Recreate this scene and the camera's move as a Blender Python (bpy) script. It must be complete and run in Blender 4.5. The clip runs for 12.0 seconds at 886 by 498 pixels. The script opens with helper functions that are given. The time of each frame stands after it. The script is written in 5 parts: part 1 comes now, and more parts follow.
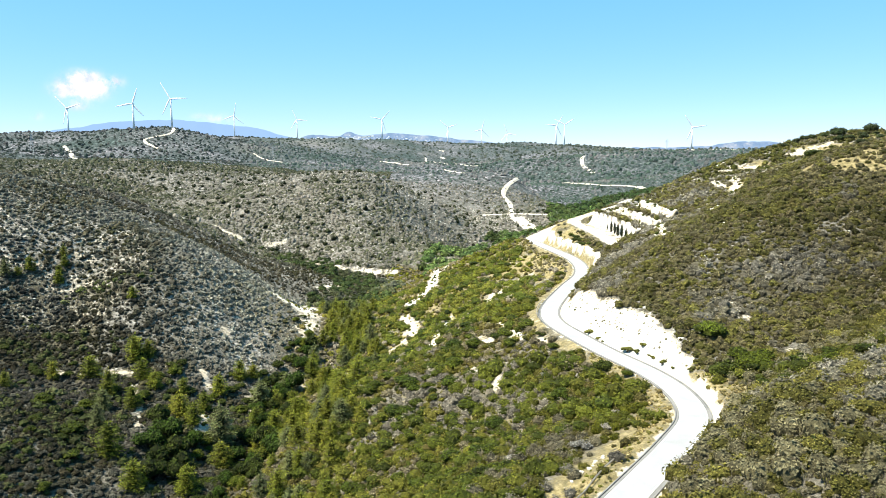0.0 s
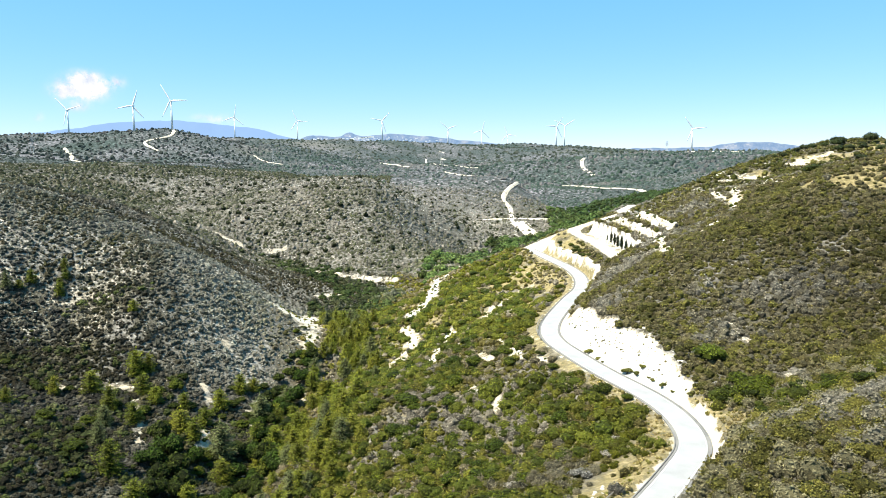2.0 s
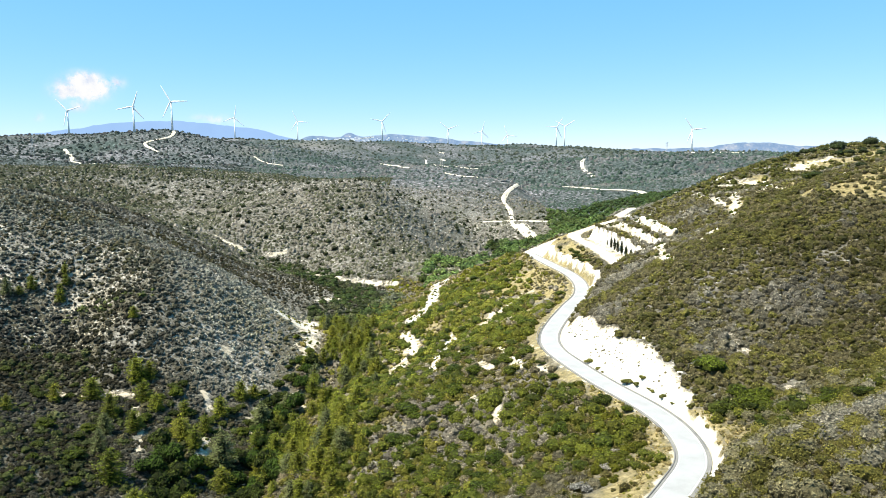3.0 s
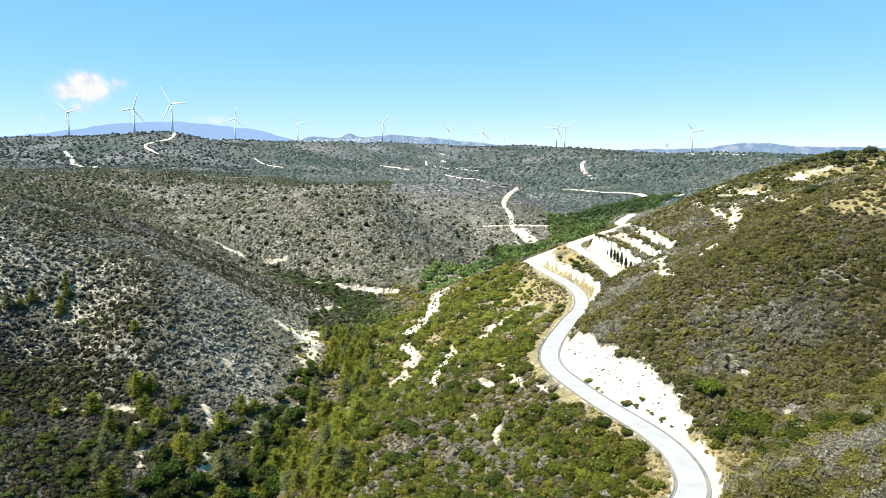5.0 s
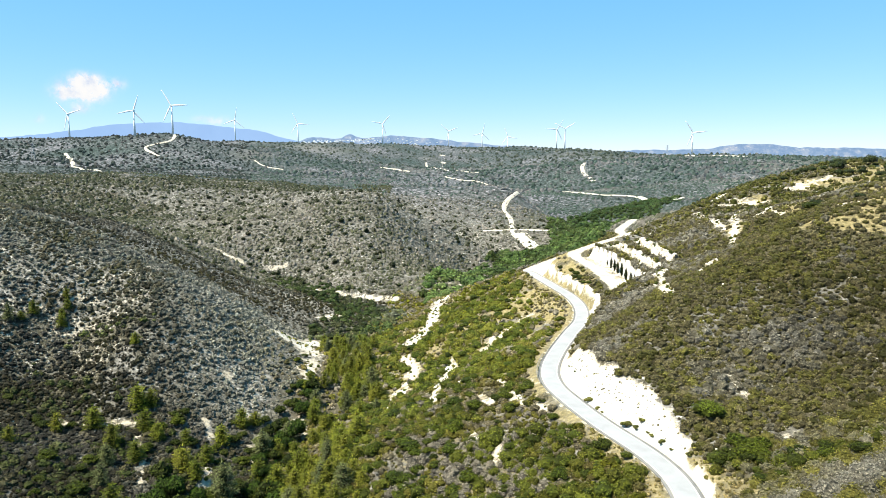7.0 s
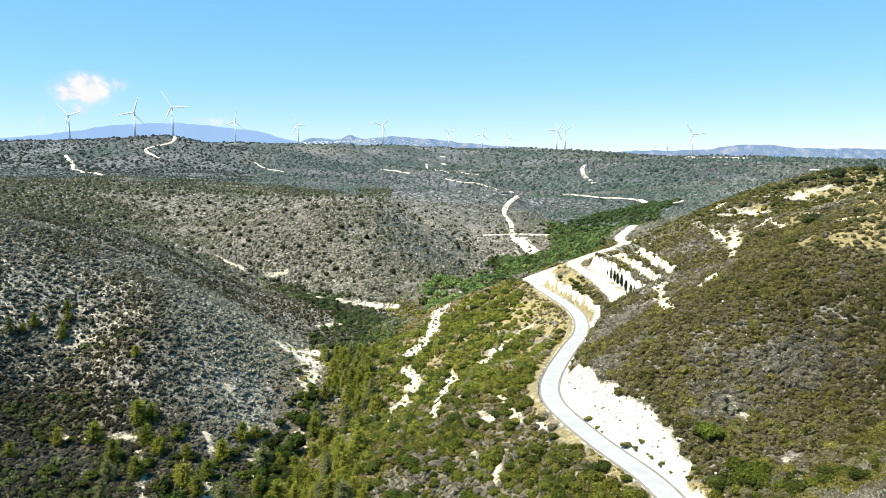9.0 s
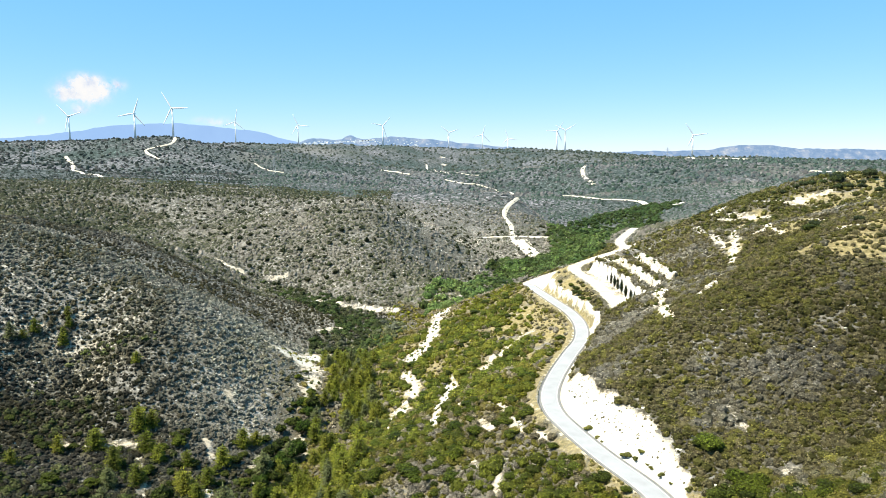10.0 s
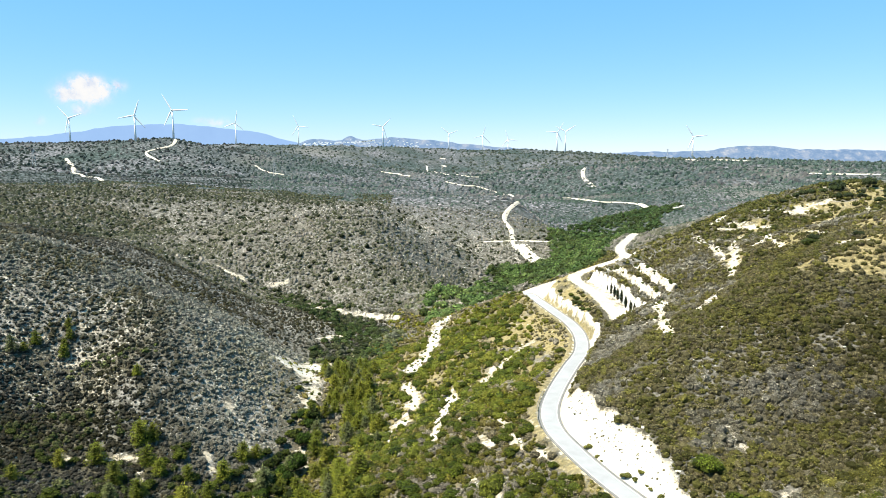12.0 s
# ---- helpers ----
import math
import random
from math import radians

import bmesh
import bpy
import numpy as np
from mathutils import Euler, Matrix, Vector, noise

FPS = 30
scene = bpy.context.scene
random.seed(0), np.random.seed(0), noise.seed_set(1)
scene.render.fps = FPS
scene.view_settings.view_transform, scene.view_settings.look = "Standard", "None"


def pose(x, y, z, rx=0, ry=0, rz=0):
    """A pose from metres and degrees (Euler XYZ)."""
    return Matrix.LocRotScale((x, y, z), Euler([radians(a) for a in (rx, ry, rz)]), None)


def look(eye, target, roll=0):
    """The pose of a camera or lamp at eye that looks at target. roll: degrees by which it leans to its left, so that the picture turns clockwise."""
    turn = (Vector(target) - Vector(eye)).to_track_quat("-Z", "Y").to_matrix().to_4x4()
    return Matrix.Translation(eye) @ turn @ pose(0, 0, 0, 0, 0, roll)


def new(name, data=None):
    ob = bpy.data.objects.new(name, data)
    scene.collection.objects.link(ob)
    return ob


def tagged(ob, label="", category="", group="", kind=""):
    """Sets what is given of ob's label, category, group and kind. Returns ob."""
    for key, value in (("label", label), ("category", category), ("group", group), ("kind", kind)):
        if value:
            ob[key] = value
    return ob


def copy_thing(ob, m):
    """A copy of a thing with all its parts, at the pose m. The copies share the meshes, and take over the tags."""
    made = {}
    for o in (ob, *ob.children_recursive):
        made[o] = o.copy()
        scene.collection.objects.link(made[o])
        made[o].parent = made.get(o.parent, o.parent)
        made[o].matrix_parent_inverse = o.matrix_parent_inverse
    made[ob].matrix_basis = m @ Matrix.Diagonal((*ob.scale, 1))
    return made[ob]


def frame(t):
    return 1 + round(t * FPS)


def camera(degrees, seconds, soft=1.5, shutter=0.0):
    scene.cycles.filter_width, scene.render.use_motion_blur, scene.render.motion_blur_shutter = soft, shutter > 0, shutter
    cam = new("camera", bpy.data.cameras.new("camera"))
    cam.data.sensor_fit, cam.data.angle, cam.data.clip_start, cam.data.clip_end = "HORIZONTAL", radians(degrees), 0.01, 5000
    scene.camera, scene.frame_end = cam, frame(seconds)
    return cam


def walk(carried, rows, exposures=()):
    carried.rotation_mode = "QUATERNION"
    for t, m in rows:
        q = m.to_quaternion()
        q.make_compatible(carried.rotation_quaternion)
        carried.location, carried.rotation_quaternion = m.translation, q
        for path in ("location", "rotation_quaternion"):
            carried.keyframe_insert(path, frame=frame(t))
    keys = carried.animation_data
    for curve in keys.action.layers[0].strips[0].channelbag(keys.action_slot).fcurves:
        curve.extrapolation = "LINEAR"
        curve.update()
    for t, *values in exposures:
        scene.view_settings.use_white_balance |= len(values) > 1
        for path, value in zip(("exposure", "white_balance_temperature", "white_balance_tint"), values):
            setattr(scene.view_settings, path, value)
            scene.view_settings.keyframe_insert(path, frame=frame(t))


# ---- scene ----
# ---- the camera: a drone that climbs straight up ----
cam = camera(62.0, 12.0, soft=0.8)
EYE, RISE, TILT = 100.0, 27.0, -7.6


def drone(t):
    s = t / 12.0
    return pose(-0.12 * s, 0.98 * s, EYE + RISE * s + 0.4 * s * (1 - s), 90 + TILT, 0, 0.078 * s)


walk(cam, [(t, drone(t)) for t in (0.0, 1.5, 3.0, 4.5, 6.0, 7.5, 9.0, 10.5, 12.0)], exposures=[(0.0, 1.34), (3.0, 1.24), (6.0, 1.21), (12.0, 1.19)])

# ---- daylight ----
SUN_FROM = Vector((-0.50, -0.16, 0.84)).normalized()
world = bpy.data.worlds.new("clear_sky")
scene.world = world
world.use_nodes = True
wn = world.node_tree.nodes
sky = wn.new("ShaderNodeTexSky")
sky.sky_type, sky.sun_disc = "NISHITA", False
sky.sun_elevation = math.asin(SUN_FROM.z)
sky.sun_rotation = math.atan2(SUN_FROM.x, SUN_FROM.y)
sky.altitude, sky.air_density, sky.dust_density, sky.ozone_density = 900, 0.8, 0.0, 4.0
wn["Background"].inputs["Strength"].default_value = 0.085
haze_free = wn.new("ShaderNodeMix")
haze_free.data_type, haze_free.blend_type = "RGBA", "MULTIPLY"
haze_free.inputs[0].default_value, haze_free.inputs[7].default_value = 1.0, (1.15, 0.87, 0.96, 1)
world.node_tree.links.new(sky.outputs["Color"], haze_free.inputs[6])
even = wn.new("ShaderNodeMix")
even.data_type, even.inputs[0].default_value, even.inputs[7].default_value = "RGBA", 0.5, (0.5, 3.75, 5.5, 1)
world.node_tree.links.new(haze_free.outputs[2], even.inputs[6])
world.node_tree.links.new(even.outputs[2], wn["Background"].inputs["Color"])
sun = bpy.data.lights.new("sun", "SUN")
sun.energy, sun.angle, sun.color = 5.0, radians(0.5), (1.0, 0.915, 0.73)
new("sun", sun).matrix_world = look(SUN_FROM * 400, (0, 0, 0))


# ---- materials ----
def material(name, rough=0.9, metal=0.0):
    m = bpy.data.materials.new(name)
    m.use_nodes = True
    b = m.node_tree.nodes["Principled BSDF"]
    b.inputs["Roughness"].default_value, b.inputs["Metallic"].default_value = rough, metal
    b.inputs["Specular IOR Level"].default_value = 0.25
    return m, m.node_tree, b


def node(tree, kind, **values):
    n = tree.nodes.new(kind)
    for key, value in values.items():
        n.inputs[key].default_value = value
    return n


def grain(tree, scale, detail=4.0, rough=0.6):
    place = tree.nodes.new("ShaderNodeNewGeometry")
    n = node(tree, "ShaderNodeTexNoise", Scale=scale, Detail=detail, Roughness=rough)
    tree.links.new(place.outputs["Position"], n.inputs["Vector"])
    return n.outputs["Fac"]


def ramp(tree, fac, stops):
    r = tree.nodes.new("ShaderNodeValToRGB")
    while len(r.color_ramp.elements) < len(stops):
        r.color_ramp.elements.new(0.5)
    for e, (at, c) in zip(r.color_ramp.elements, stops):
        e.position, e.color = at, (*c, 1) if len(c) == 3 else c
    tree.links.new(fac, r.inputs["Fac"])
    return r.outputs["Color"]


def mix(tree, fac, a, b, how="MIX"):
    m = tree.nodes.new("ShaderNodeMix")
    m.data_type, m.blend_type = "RGBA", how
    for socket, value in ((m.inputs[0], fac), (m.inputs[6], a), (m.inputs[7], b)):
        if isinstance(value, bpy.types.NodeSocket):
            tree.links.new(value, socket)
        elif isinstance(value, tuple):
            socket.default_value = (*value, 1)
        else:
            socket.default_value = value
    return m.outputs[2]


def maths(tree, how, a, b=0.0, c=0.0):
    m = tree.nodes.new("ShaderNodeMath")
    m.operation = how
    for socket, value in zip(m.inputs, (a, b, c)):
        if isinstance(value, bpy.types.NodeSocket):
            tree.links.new(value, socket)
        else:
            socket.default_value = value
    return m.outputs[0]


def relief(tree, bsdf, height, strength, distance):
    b = node(tree, "ShaderNodeBump", Strength=strength, Distance=distance)
    tree.links.new(height, b.inputs["Height"])
    tree.links.new(b.outputs["Normal"], bsdf.inputs["Normal"])


def surface(name, stops, scale=1.0, fine=12.0, rough=0.9, bump=0.4, deep=0.05, metal=0.0):
    """A mottled surface: a broad stain and a fine grain, with a little relief."""
    m, tree, b = material(name, rough, metal)
    broad, small = grain(tree, scale), grain(tree, fine, 5.0, 0.7)
    both = maths(tree, "MULTIPLY_ADD", broad, 0.6, maths(tree, "MULTIPLY", small, 0.4))
    tree.links.new(ramp(tree, both, stops), b.inputs["Base Color"])
    relief(tree, b, small, bump, deep)
    return m


def attribute(tree, name):
    a = tree.nodes.new("ShaderNodeAttribute")
    a.attribute_name = name
    return a


def leafy(name, gloss=0.55):
    """Foliage whose colour is carried by each plant, varied from leaf to leaf."""
    m, tree, b = material(name, gloss)
    g = tree.nodes.new("ShaderNodeNewGeometry")
    tint = attribute(tree, "tint").outputs["Color"]
    vary = ramp(tree, g.outputs["Random Per Island"], [(0.0, (0.62, 0.62, 0.62)), (0.6, (0.84, 0.84, 0.84)), (1.0, (1.06, 1.04, 0.98))])
    each = ramp(tree, tree.nodes.new("ShaderNodeObjectInfo").outputs["Random"], [(0.0, (0.75, 0.78, 0.8)), (1.0, (1.25, 1.2, 1.1))])
    b.inputs["Specular IOR Level"].default_value = 0.08
    fine = grain(tree, 4.5, 5.0, 0.75)
    leaves = ramp(tree, fine, [(0.34, (0.50, 0.50, 0.46)), (0.48, (1.0, 1.0, 0.96)), (0.62, (1.50, 1.47, 1.36))])
    colour = mix(tree, 1.0, mix(tree, 1.0, tint, vary, "MULTIPLY"), each, "MULTIPLY")
    tree.links.new(mix(tree, 1.0, colour, leaves, "MULTIPLY"), b.inputs["Base Color"])
    relief(tree, b, fine, 1.0, 0.35)
    return m


def ground_material():
    m, tree, b = material("stony_ground", 0.95)
    broad, mid, small = grain(tree, 0.02, 5.0), grain(tree, 0.3, 8.0, 0.75), grain(tree, 1.3, 7.0, 0.8)
    soil = ramp(tree, mid, [(0.34, (0.056, 0.055, 0.052)), (0.44, (0.132, 0.130, 0.126)), (0.52, (0.255, 0.250, 0.246)), (0.59, (0.47, 0.462, 0.452)), (0.68, (0.72, 0.71, 0.69))])
    litter = ramp(tree, small, [(0.36, (0.03, 0.03, 0.018)), (0.48, (0.10, 0.09, 0.055)), (0.58, (0.24, 0.22, 0.18)), (0.68, (0.50, 0.47, 0.42))])
    base = mix(tree, ramp(tree, broad, [(0.35, (0.35,) * 3), (0.65, (0.75,) * 3)]), soil, litter)
    chalk = ramp(tree, grain(tree, 0.7, 7.0, 0.75), [(0.28, (0.44, 0.40, 0.33)), (0.40, (0.72, 0.69, 0.63)), (0.58, (0.84, 0.82, 0.78))])
    straw = ramp(tree, grain(tree, 0.9, 6.0, 0.7), [(0.3, (0.15, 0.14, 0.045)), (0.5, (0.33, 0.27, 0.125)), (0.7, (0.52, 0.44, 0.26))])
    # Far woodland floor, its colours cooled towards blue to imitate haze.
    hazy_wood = ramp(tree, grain(tree, 0.17, 8.0, 0.8), [(0.40, (0.016, 0.028, 0.026)), (0.48, (0.050, 0.066, 0.064)), (0.55, (0.130, 0.138, 0.146)), (0.62, (0.34, 0.335, 0.35))])
    hazy_wood = mix(tree, 1.0, hazy_wood, ramp(tree, grain(tree, 0.006, 4.0, 0.6), [(0.36, (0.50, 0.66, 0.62)), (0.50, (0.85, 0.88, 0.90)), (0.64, (1.55, 1.42, 1.55))]), "MULTIPLY")
    edge = maths(tree, "MULTIPLY_ADD", grain(tree, 0.9, 8.0, 0.8), 1.3, -0.65)
    ragged = maths(tree, "MULTIPLY_ADD", grain(tree, 0.55, 9.0, 0.78), 2.6, -1.3)

    def masked(under, over, name, hard):
        a = attribute(tree, name).outputs["Fac"]
        f = tree.nodes.new("ShaderNodeMapRange")
        f.inputs["From Min"].default_value, f.inputs["From Max"].default_value = 0.5 - hard, 0.5 + hard
        tree.links.new(maths(tree, "ADD", a, ragged if name == "chalk" else edge), f.inputs["Value"])
        return mix(tree, f.outputs["Result"], under, over)

    humus = ramp(tree, small, [(0.36, (0.020, 0.020, 0.011)), (0.46, (0.065, 0.059, 0.036)), (0.56, (0.135, 0.122, 0.085)), (0.70, (0.32, 0.30, 0.26))])
    base = masked(base, humus, "litter", 0.3)
    base = masked(base, hazy_wood, "wooded", 0.3)
    base = masked(base, straw, "straw", 0.25)
    worn = ramp(tree, attribute(tree, "chalk").outputs["Fac"], [(0.30, (0.90, 0.89, 0.87)), (0.52, (0.76, 0.68, 0.56)), (0.80, (0.88, 0.83, 0.75)), (1.0, (1.0, 1.0, 1.0))])
    base = masked(base, mix(tree, 1.0, chalk, worn, "MULTIPLY"), "chalk", 0.12)
    tree.links.new(mix(tree, 1.0, base, (0.75, 0.75, 0.75), "MULTIPLY"), b.inputs["Base Color"])
    relief(tree, b, maths(tree, "MULTIPLY_ADD", mid, 1.2, small), 0.8, 0.5)
    return m


GROUND = ground_material()
ASPHALT = surface("sun_bleached_asphalt", [(0.3, (0.232, 0.242, 0.262)), (0.5, (0.284, 0.296, 0.318)), (0.7, (0.33, 0.342, 0.364))], 0.25, 9.0, 0.85, 0.2, 0.01)
GUTTER = surface("grey_concrete", [(0.3, (0.12, 0.12, 0.125)), (0.5, (0.18, 0.18, 0.18)), (0.7, (0.25, 0.245, 0.235))], 0.4, 9.0, 0.9, 0.3, 0.02)
PAINT = surface("worn_road_paint", [(0.3, (0.55, 0.55, 0.53)), (0.6, (0.78, 0.78, 0.76))], 1.5, 14.0, 0.7)
TRACK = surface("white_chalk_track", [(0.3, (0.30, 0.265, 0.205)), (0.45, (0.42, 0.385, 0.325)), (0.6, (0.52, 0.49, 0.43)), (0.75, (0.60, 0.575, 0.52))], 0.15, 2.0, 0.95, 0.5, 0.1)
SCRUB = leafy("scrub_leaves", 0.6)
NEEDLES = leafy("tree_leaves", 0.5)
BARK = surface("grey_bark", [(0.3, (0.06, 0.045, 0.035)), (0.6, (0.14, 0.11, 0.085)), (0.75, (0.2, 0.17, 0.14))], 2.0, 14.0)
STEEL = surface("weathered_steel", [(0.3, (0.20, 0.17, 0.14)), (0.6, (0.34, 0.31, 0.27)), (0.8, (0.42, 0.40, 0.37))], 1.0, 15.0, 0.5, 0.1, 0.01, 0.6)
WHITE = surface("white_gel_coat", [(0.3, (0.76, 0.77, 0.78)), (0.7, (0.82, 0.83, 0.83))], 0.05, 2.0, 0.35, 0.02, 0.01)
STONE = surface("limestone", [(0.3, (0.38, 0.36, 0.32)), (0.5, (0.56, 0.54, 0.50)), (0.7, (0.68, 0.67, 0.64))], 0.8, 6.0, 0.95, 0.6, 0.1)
LATTICE = surface("galvanised_lattice", [(0.3, (0.30, 0.31, 0.32)), (0.7, (0.42, 0.43, 0.44))], 0.5, 5.0, 0.5, 0.1, 0.01, 0.5)


# ---- small helpers ----
def mesh_of(name, verts, faces, mat, smooth=False):
    """A mesh from arrays of vertices and of faces with one number of corners."""
    verts, faces = np.asarray(verts, np.float32), np.asarray(faces, np.int32)
    me = bpy.data.meshes.new(name)
    me.vertices.add(len(verts))
    me.vertices.foreach_set("co", verts.ravel())
    k = faces.shape[1]
    me.loops.add(faces.size)
    me.loops.foreach_set("vertex_index", faces.ravel())
    me.polygons.add(len(faces))
    me.polygons.foreach_set("loop_start", np.arange(0, faces.size, k, dtype=np.int32))
    me.polygons.foreach_set("use_smooth", np.full(len(faces), smooth))
    me.update(calc_edges=True)
    if mat:
        me.materials.append(mat)
    return me


def shade(me, name, values):
    """A value or a colour for every vertex."""
    values = np.asarray(values, np.float32)
    if values.ndim == 1:
        me.attributes.new(name, "FLOAT", "POINT").data.foreach_set("value", values)
    else:
        me.attributes.new(name, "FLOAT_COLOR", "POINT").data.foreach_set("color", np.c_[values, np.ones(len(values))].astype(np.float32).ravel())


def part(name, bm, mat, parent, label="", smooth=False):
    me = bpy.data.meshes.new(name)
    bm.to_mesh(me)
    bm.free()
    me.materials.append(mat)
    me.polygons.foreach_set("use_smooth", np.full(len(me.polygons), smooth))
    ob = new(name, me)
    ob.parent = parent
    return tagged(ob, label) if label else ob


def tube(bm, a, b, r0, r1, sides=8):
    """A tapered round bar from a to b."""
    a, b = Vector(a), Vector(b)
    d = b - a
    m = Matrix.Translation((a + b) / 2) @ d.to_track_quat("Z", "Y").to_matrix().to_4x4()
    bmesh.ops.create_cone(bm, cap_ends=True, segments=sides, radius1=r0, radius2=r1, depth=d.length, matrix=m)


def box(bm, size, at, turn=0.0):
    bmesh.ops.create_cube(bm, size=1.0, matrix=pose(*at, 0, 0, turn) @ Matrix.Diagonal((*size, 1)))


RNG = np.random.default_rng(7)
LATTICE_VALUES = RNG.random((256, 256))


def wander(x, y, size):
    """Smooth random values between 0 and 1, with lumps of that size."""
    u, v = np.asarray(x) / size + 500.3, np.asarray(y) / size + 500.7
    i, j = np.floor(u).astype(int), np.floor(v).astype(int)
    fu, fv = u - i, v - j
    fu, fv = fu * fu * (3 - 2 * fu), fv * fv * (3 - 2 * fv)
    at = lambda p, q: LATTICE_VALUES[p % 256, q % 256]
    return (at(i, j) * (1 - fu) + at(i + 1, j) * fu) * (1 - fv) + (at(i, j + 1) * (1 - fu) + at(i + 1, j + 1) * fu) * fv


# ---- the land: hills, benches and stream beds, each given by a few heights along its crest or bed ----
NEAR_SPUR = [(31, 68, 70), (41, 72, 74), (39, 88, 70), (54, 144, 66), (63, 131, 65), (82, 145, 73), (93, 158, 79), (111, 190, 93), (54, 159, 68),
             (69, 171, 77), (89, 181, 86), (60, 60, 82), (95, 100, 84), (140, 140, 100)]
BANK_TOP = [(39.5, 191, 64.8), (39.8, 175, 66.6), (41.3, 165, 66.4), (44.3, 156, 66.6), (46.8, 148, 66.2), (47.2, 141, 64.2), (47.6, 136, 63), (48.5, 125, 61.6), (52, 112, 63)]
EAST_HILL = [(52, 193, 74), (63, 206, 77), (73, 205, 82), (102, 198, 95), (108, 197, 98), (66, 246, 74), (102, 259, 88), (119, 263, 95), (129, 259, 98),
             (123, 249, 98), (130, 326, 90), (148, 348, 98), (163, 344, 97), (215, 371, 108), (212, 440, 103), (275, 430, 108), (190, 250, 116), (300, 330, 122),
             (200, 480, 88), (290, 640, 72), (151.6, 401, 93.5), (161, 385, 98.5), (168.3, 365, 103.5), (178, 372, 105.5), (190, 400, 105.5), (127, 320.5, 90.4), (92, 241.7, 84)]
BENCH = [(24, 98, 57.4), (12, 92, 57.2), (15, 82, 57.4), (5, 72, 58), (-8, 55, 58), (33, 119, 57), (24, 176, 57), (26, 203, 55.5), (40, 230, 57), (51, 275, 57), (50, 315, 56),
         (77, 276, 72), (78.5, 298, 71.5), (79, 318, 71), (83, 340, 72.5), (88, 285, 79), (92, 312, 79), (97, 335, 80), (68, 366, 66), (90, 376, 73.5), (106, 386, 77), (112, 430, 64), (118, 480, 61.5), (135, 560, 58), (165, 650, 54), (30, 40, 62), (30, -60, 66)]
WEST_FLANK = [(24, 140, 53), (11, 161, 50), (-10, 150, 37), (-32, 175, 31), (-25, 189, 35), (16, 220, 53), (2, 235, 40), (16, 271, 48), (-11, 281, 36),
              (-14, 266, 32), (-16, 241, 31), (1, 347, 36), (-23, 332, 28), (30, 300, 51), (-20, 100, 36), (-30, 20, 40)]
GULLY = [(-52, 188, 16), (-60, 212, 21), (-54, 243, 24), (-51, 252, 25), (-60, 326, 25), (-32, 429, 25), (19, 547, 20), (52, 648, 20), (82, 654, 27),
         (144, 873, 16), (-35, 380, 24), (-50, 130, 12), (-60, 40, 8)]
WEST_HILL = [(-69, 190, 24), (-86, 199, 26), (-85, 166, 26), (-94, 155, 30), (-100, 172, 33), (-83, 222, 31), (-116, 220, 33), (-133, 255, 46),
             (-107, 251, 51), (-76, 270, 43), (-150, 263, 59), (-104, 285, 62), (-71, 314, 36), (-187, 319, 87), (-179, 419, 72), (-260, 380, 92),
             (-230, 180, 60), (-130, 90, 30)]
MID_HILL = [(-119, 483, 37), (-106, 483, 38), (-64, 440, 29), (-84, 478, 34), (-54, 471, 41), (-110, 499, 49), (-39, 528, 57), (-174, 543, 64),
            (-153, 559, 74), (-97, 560, 79), (-64, 566, 82), (-4, 704, 35), (-244, 586, 65), (-298, 642, 82), (-266, 763, 83), (-60, 650, 78), (0, 600, 55)]
NEARER_RIDGES = [(70, 741, 34), (67, 815, 50), (77, 853, 68), (212, 1068, 28), (291, 1044, 44), (286, 897, 55), (236, 1556, 30),
                 (295, 1522, 56), (305, 1637, 85), (-406, 1683, 82), (-654, 1644, 122), (-700, 1400, 90.5), (-790, 1585, 104), (-1064, 2121, 147),
                 (-718, 1729, 145), (-649, 1789, 150)]
OUTER_RIDGES = [(-801, 2847, 146), (-618, 3121, 137), (-226, 2770, 139), (310, 2900, 128), (458, 2821, 123), (710, 2145, 106), (-21, 2482, 69),
                (18, 2392, 45), (-100, 1100, 70), (500, 1200, 60), (1100, 2600, 80), (300, 4700, 40), (-1500, 4700, 60), (2500, 4500, 20),
                (-2500, 2500, 130), (2600, 1200, 80), (-1500, 800, 110)]
FAR_HILLS = NEARER_RIDGES + OUTER_RIDGES
HEIGHTS = np.array(NEAR_SPUR + BANK_TOP + EAST_HILL + BENCH + WEST_FLANK + GULLY + WEST_HILL + MID_HILL + FAR_HILLS, float)
ROUND = 14.0


def swell(dx, dy):
    return np.sqrt(dx * dx + dy * dy + ROUND ** 2)


count = len(HEIGHTS)
system = np.zeros((count + 1, count + 1))
system[:count, :count] = swell(HEIGHTS[:, None, 0] - HEIGHTS[None, :, 0], HEIGHTS[:, None, 1] - HEIGHTS[None, :, 1]) - np.eye(count) * 0.8
system[:count, count] = system[count, :count] = 1
WEIGHTS = np.linalg.solve(system, np.r_[HEIGHTS[:, 2], 0])


def hills(x, y):
    h = np.full(np.shape(x), WEIGHTS[count])
    for (a, b, c), w in zip(HEIGHTS, WEIGHTS):
        h = h + w * swell(x - a, y - b)
    far = np.clip((np.hypot(x, y) - 60) / 700, 0, 1)
    return h + (wander(x, y, 9.0) - 0.5) * 1.1 + (wander(x, y, 31.0) - 0.5) * 2.0 + far * ((wander(x, y, 120.0) - 0.5) * 12 + (wander(x, y, 47.0) - 0.5) * 5)


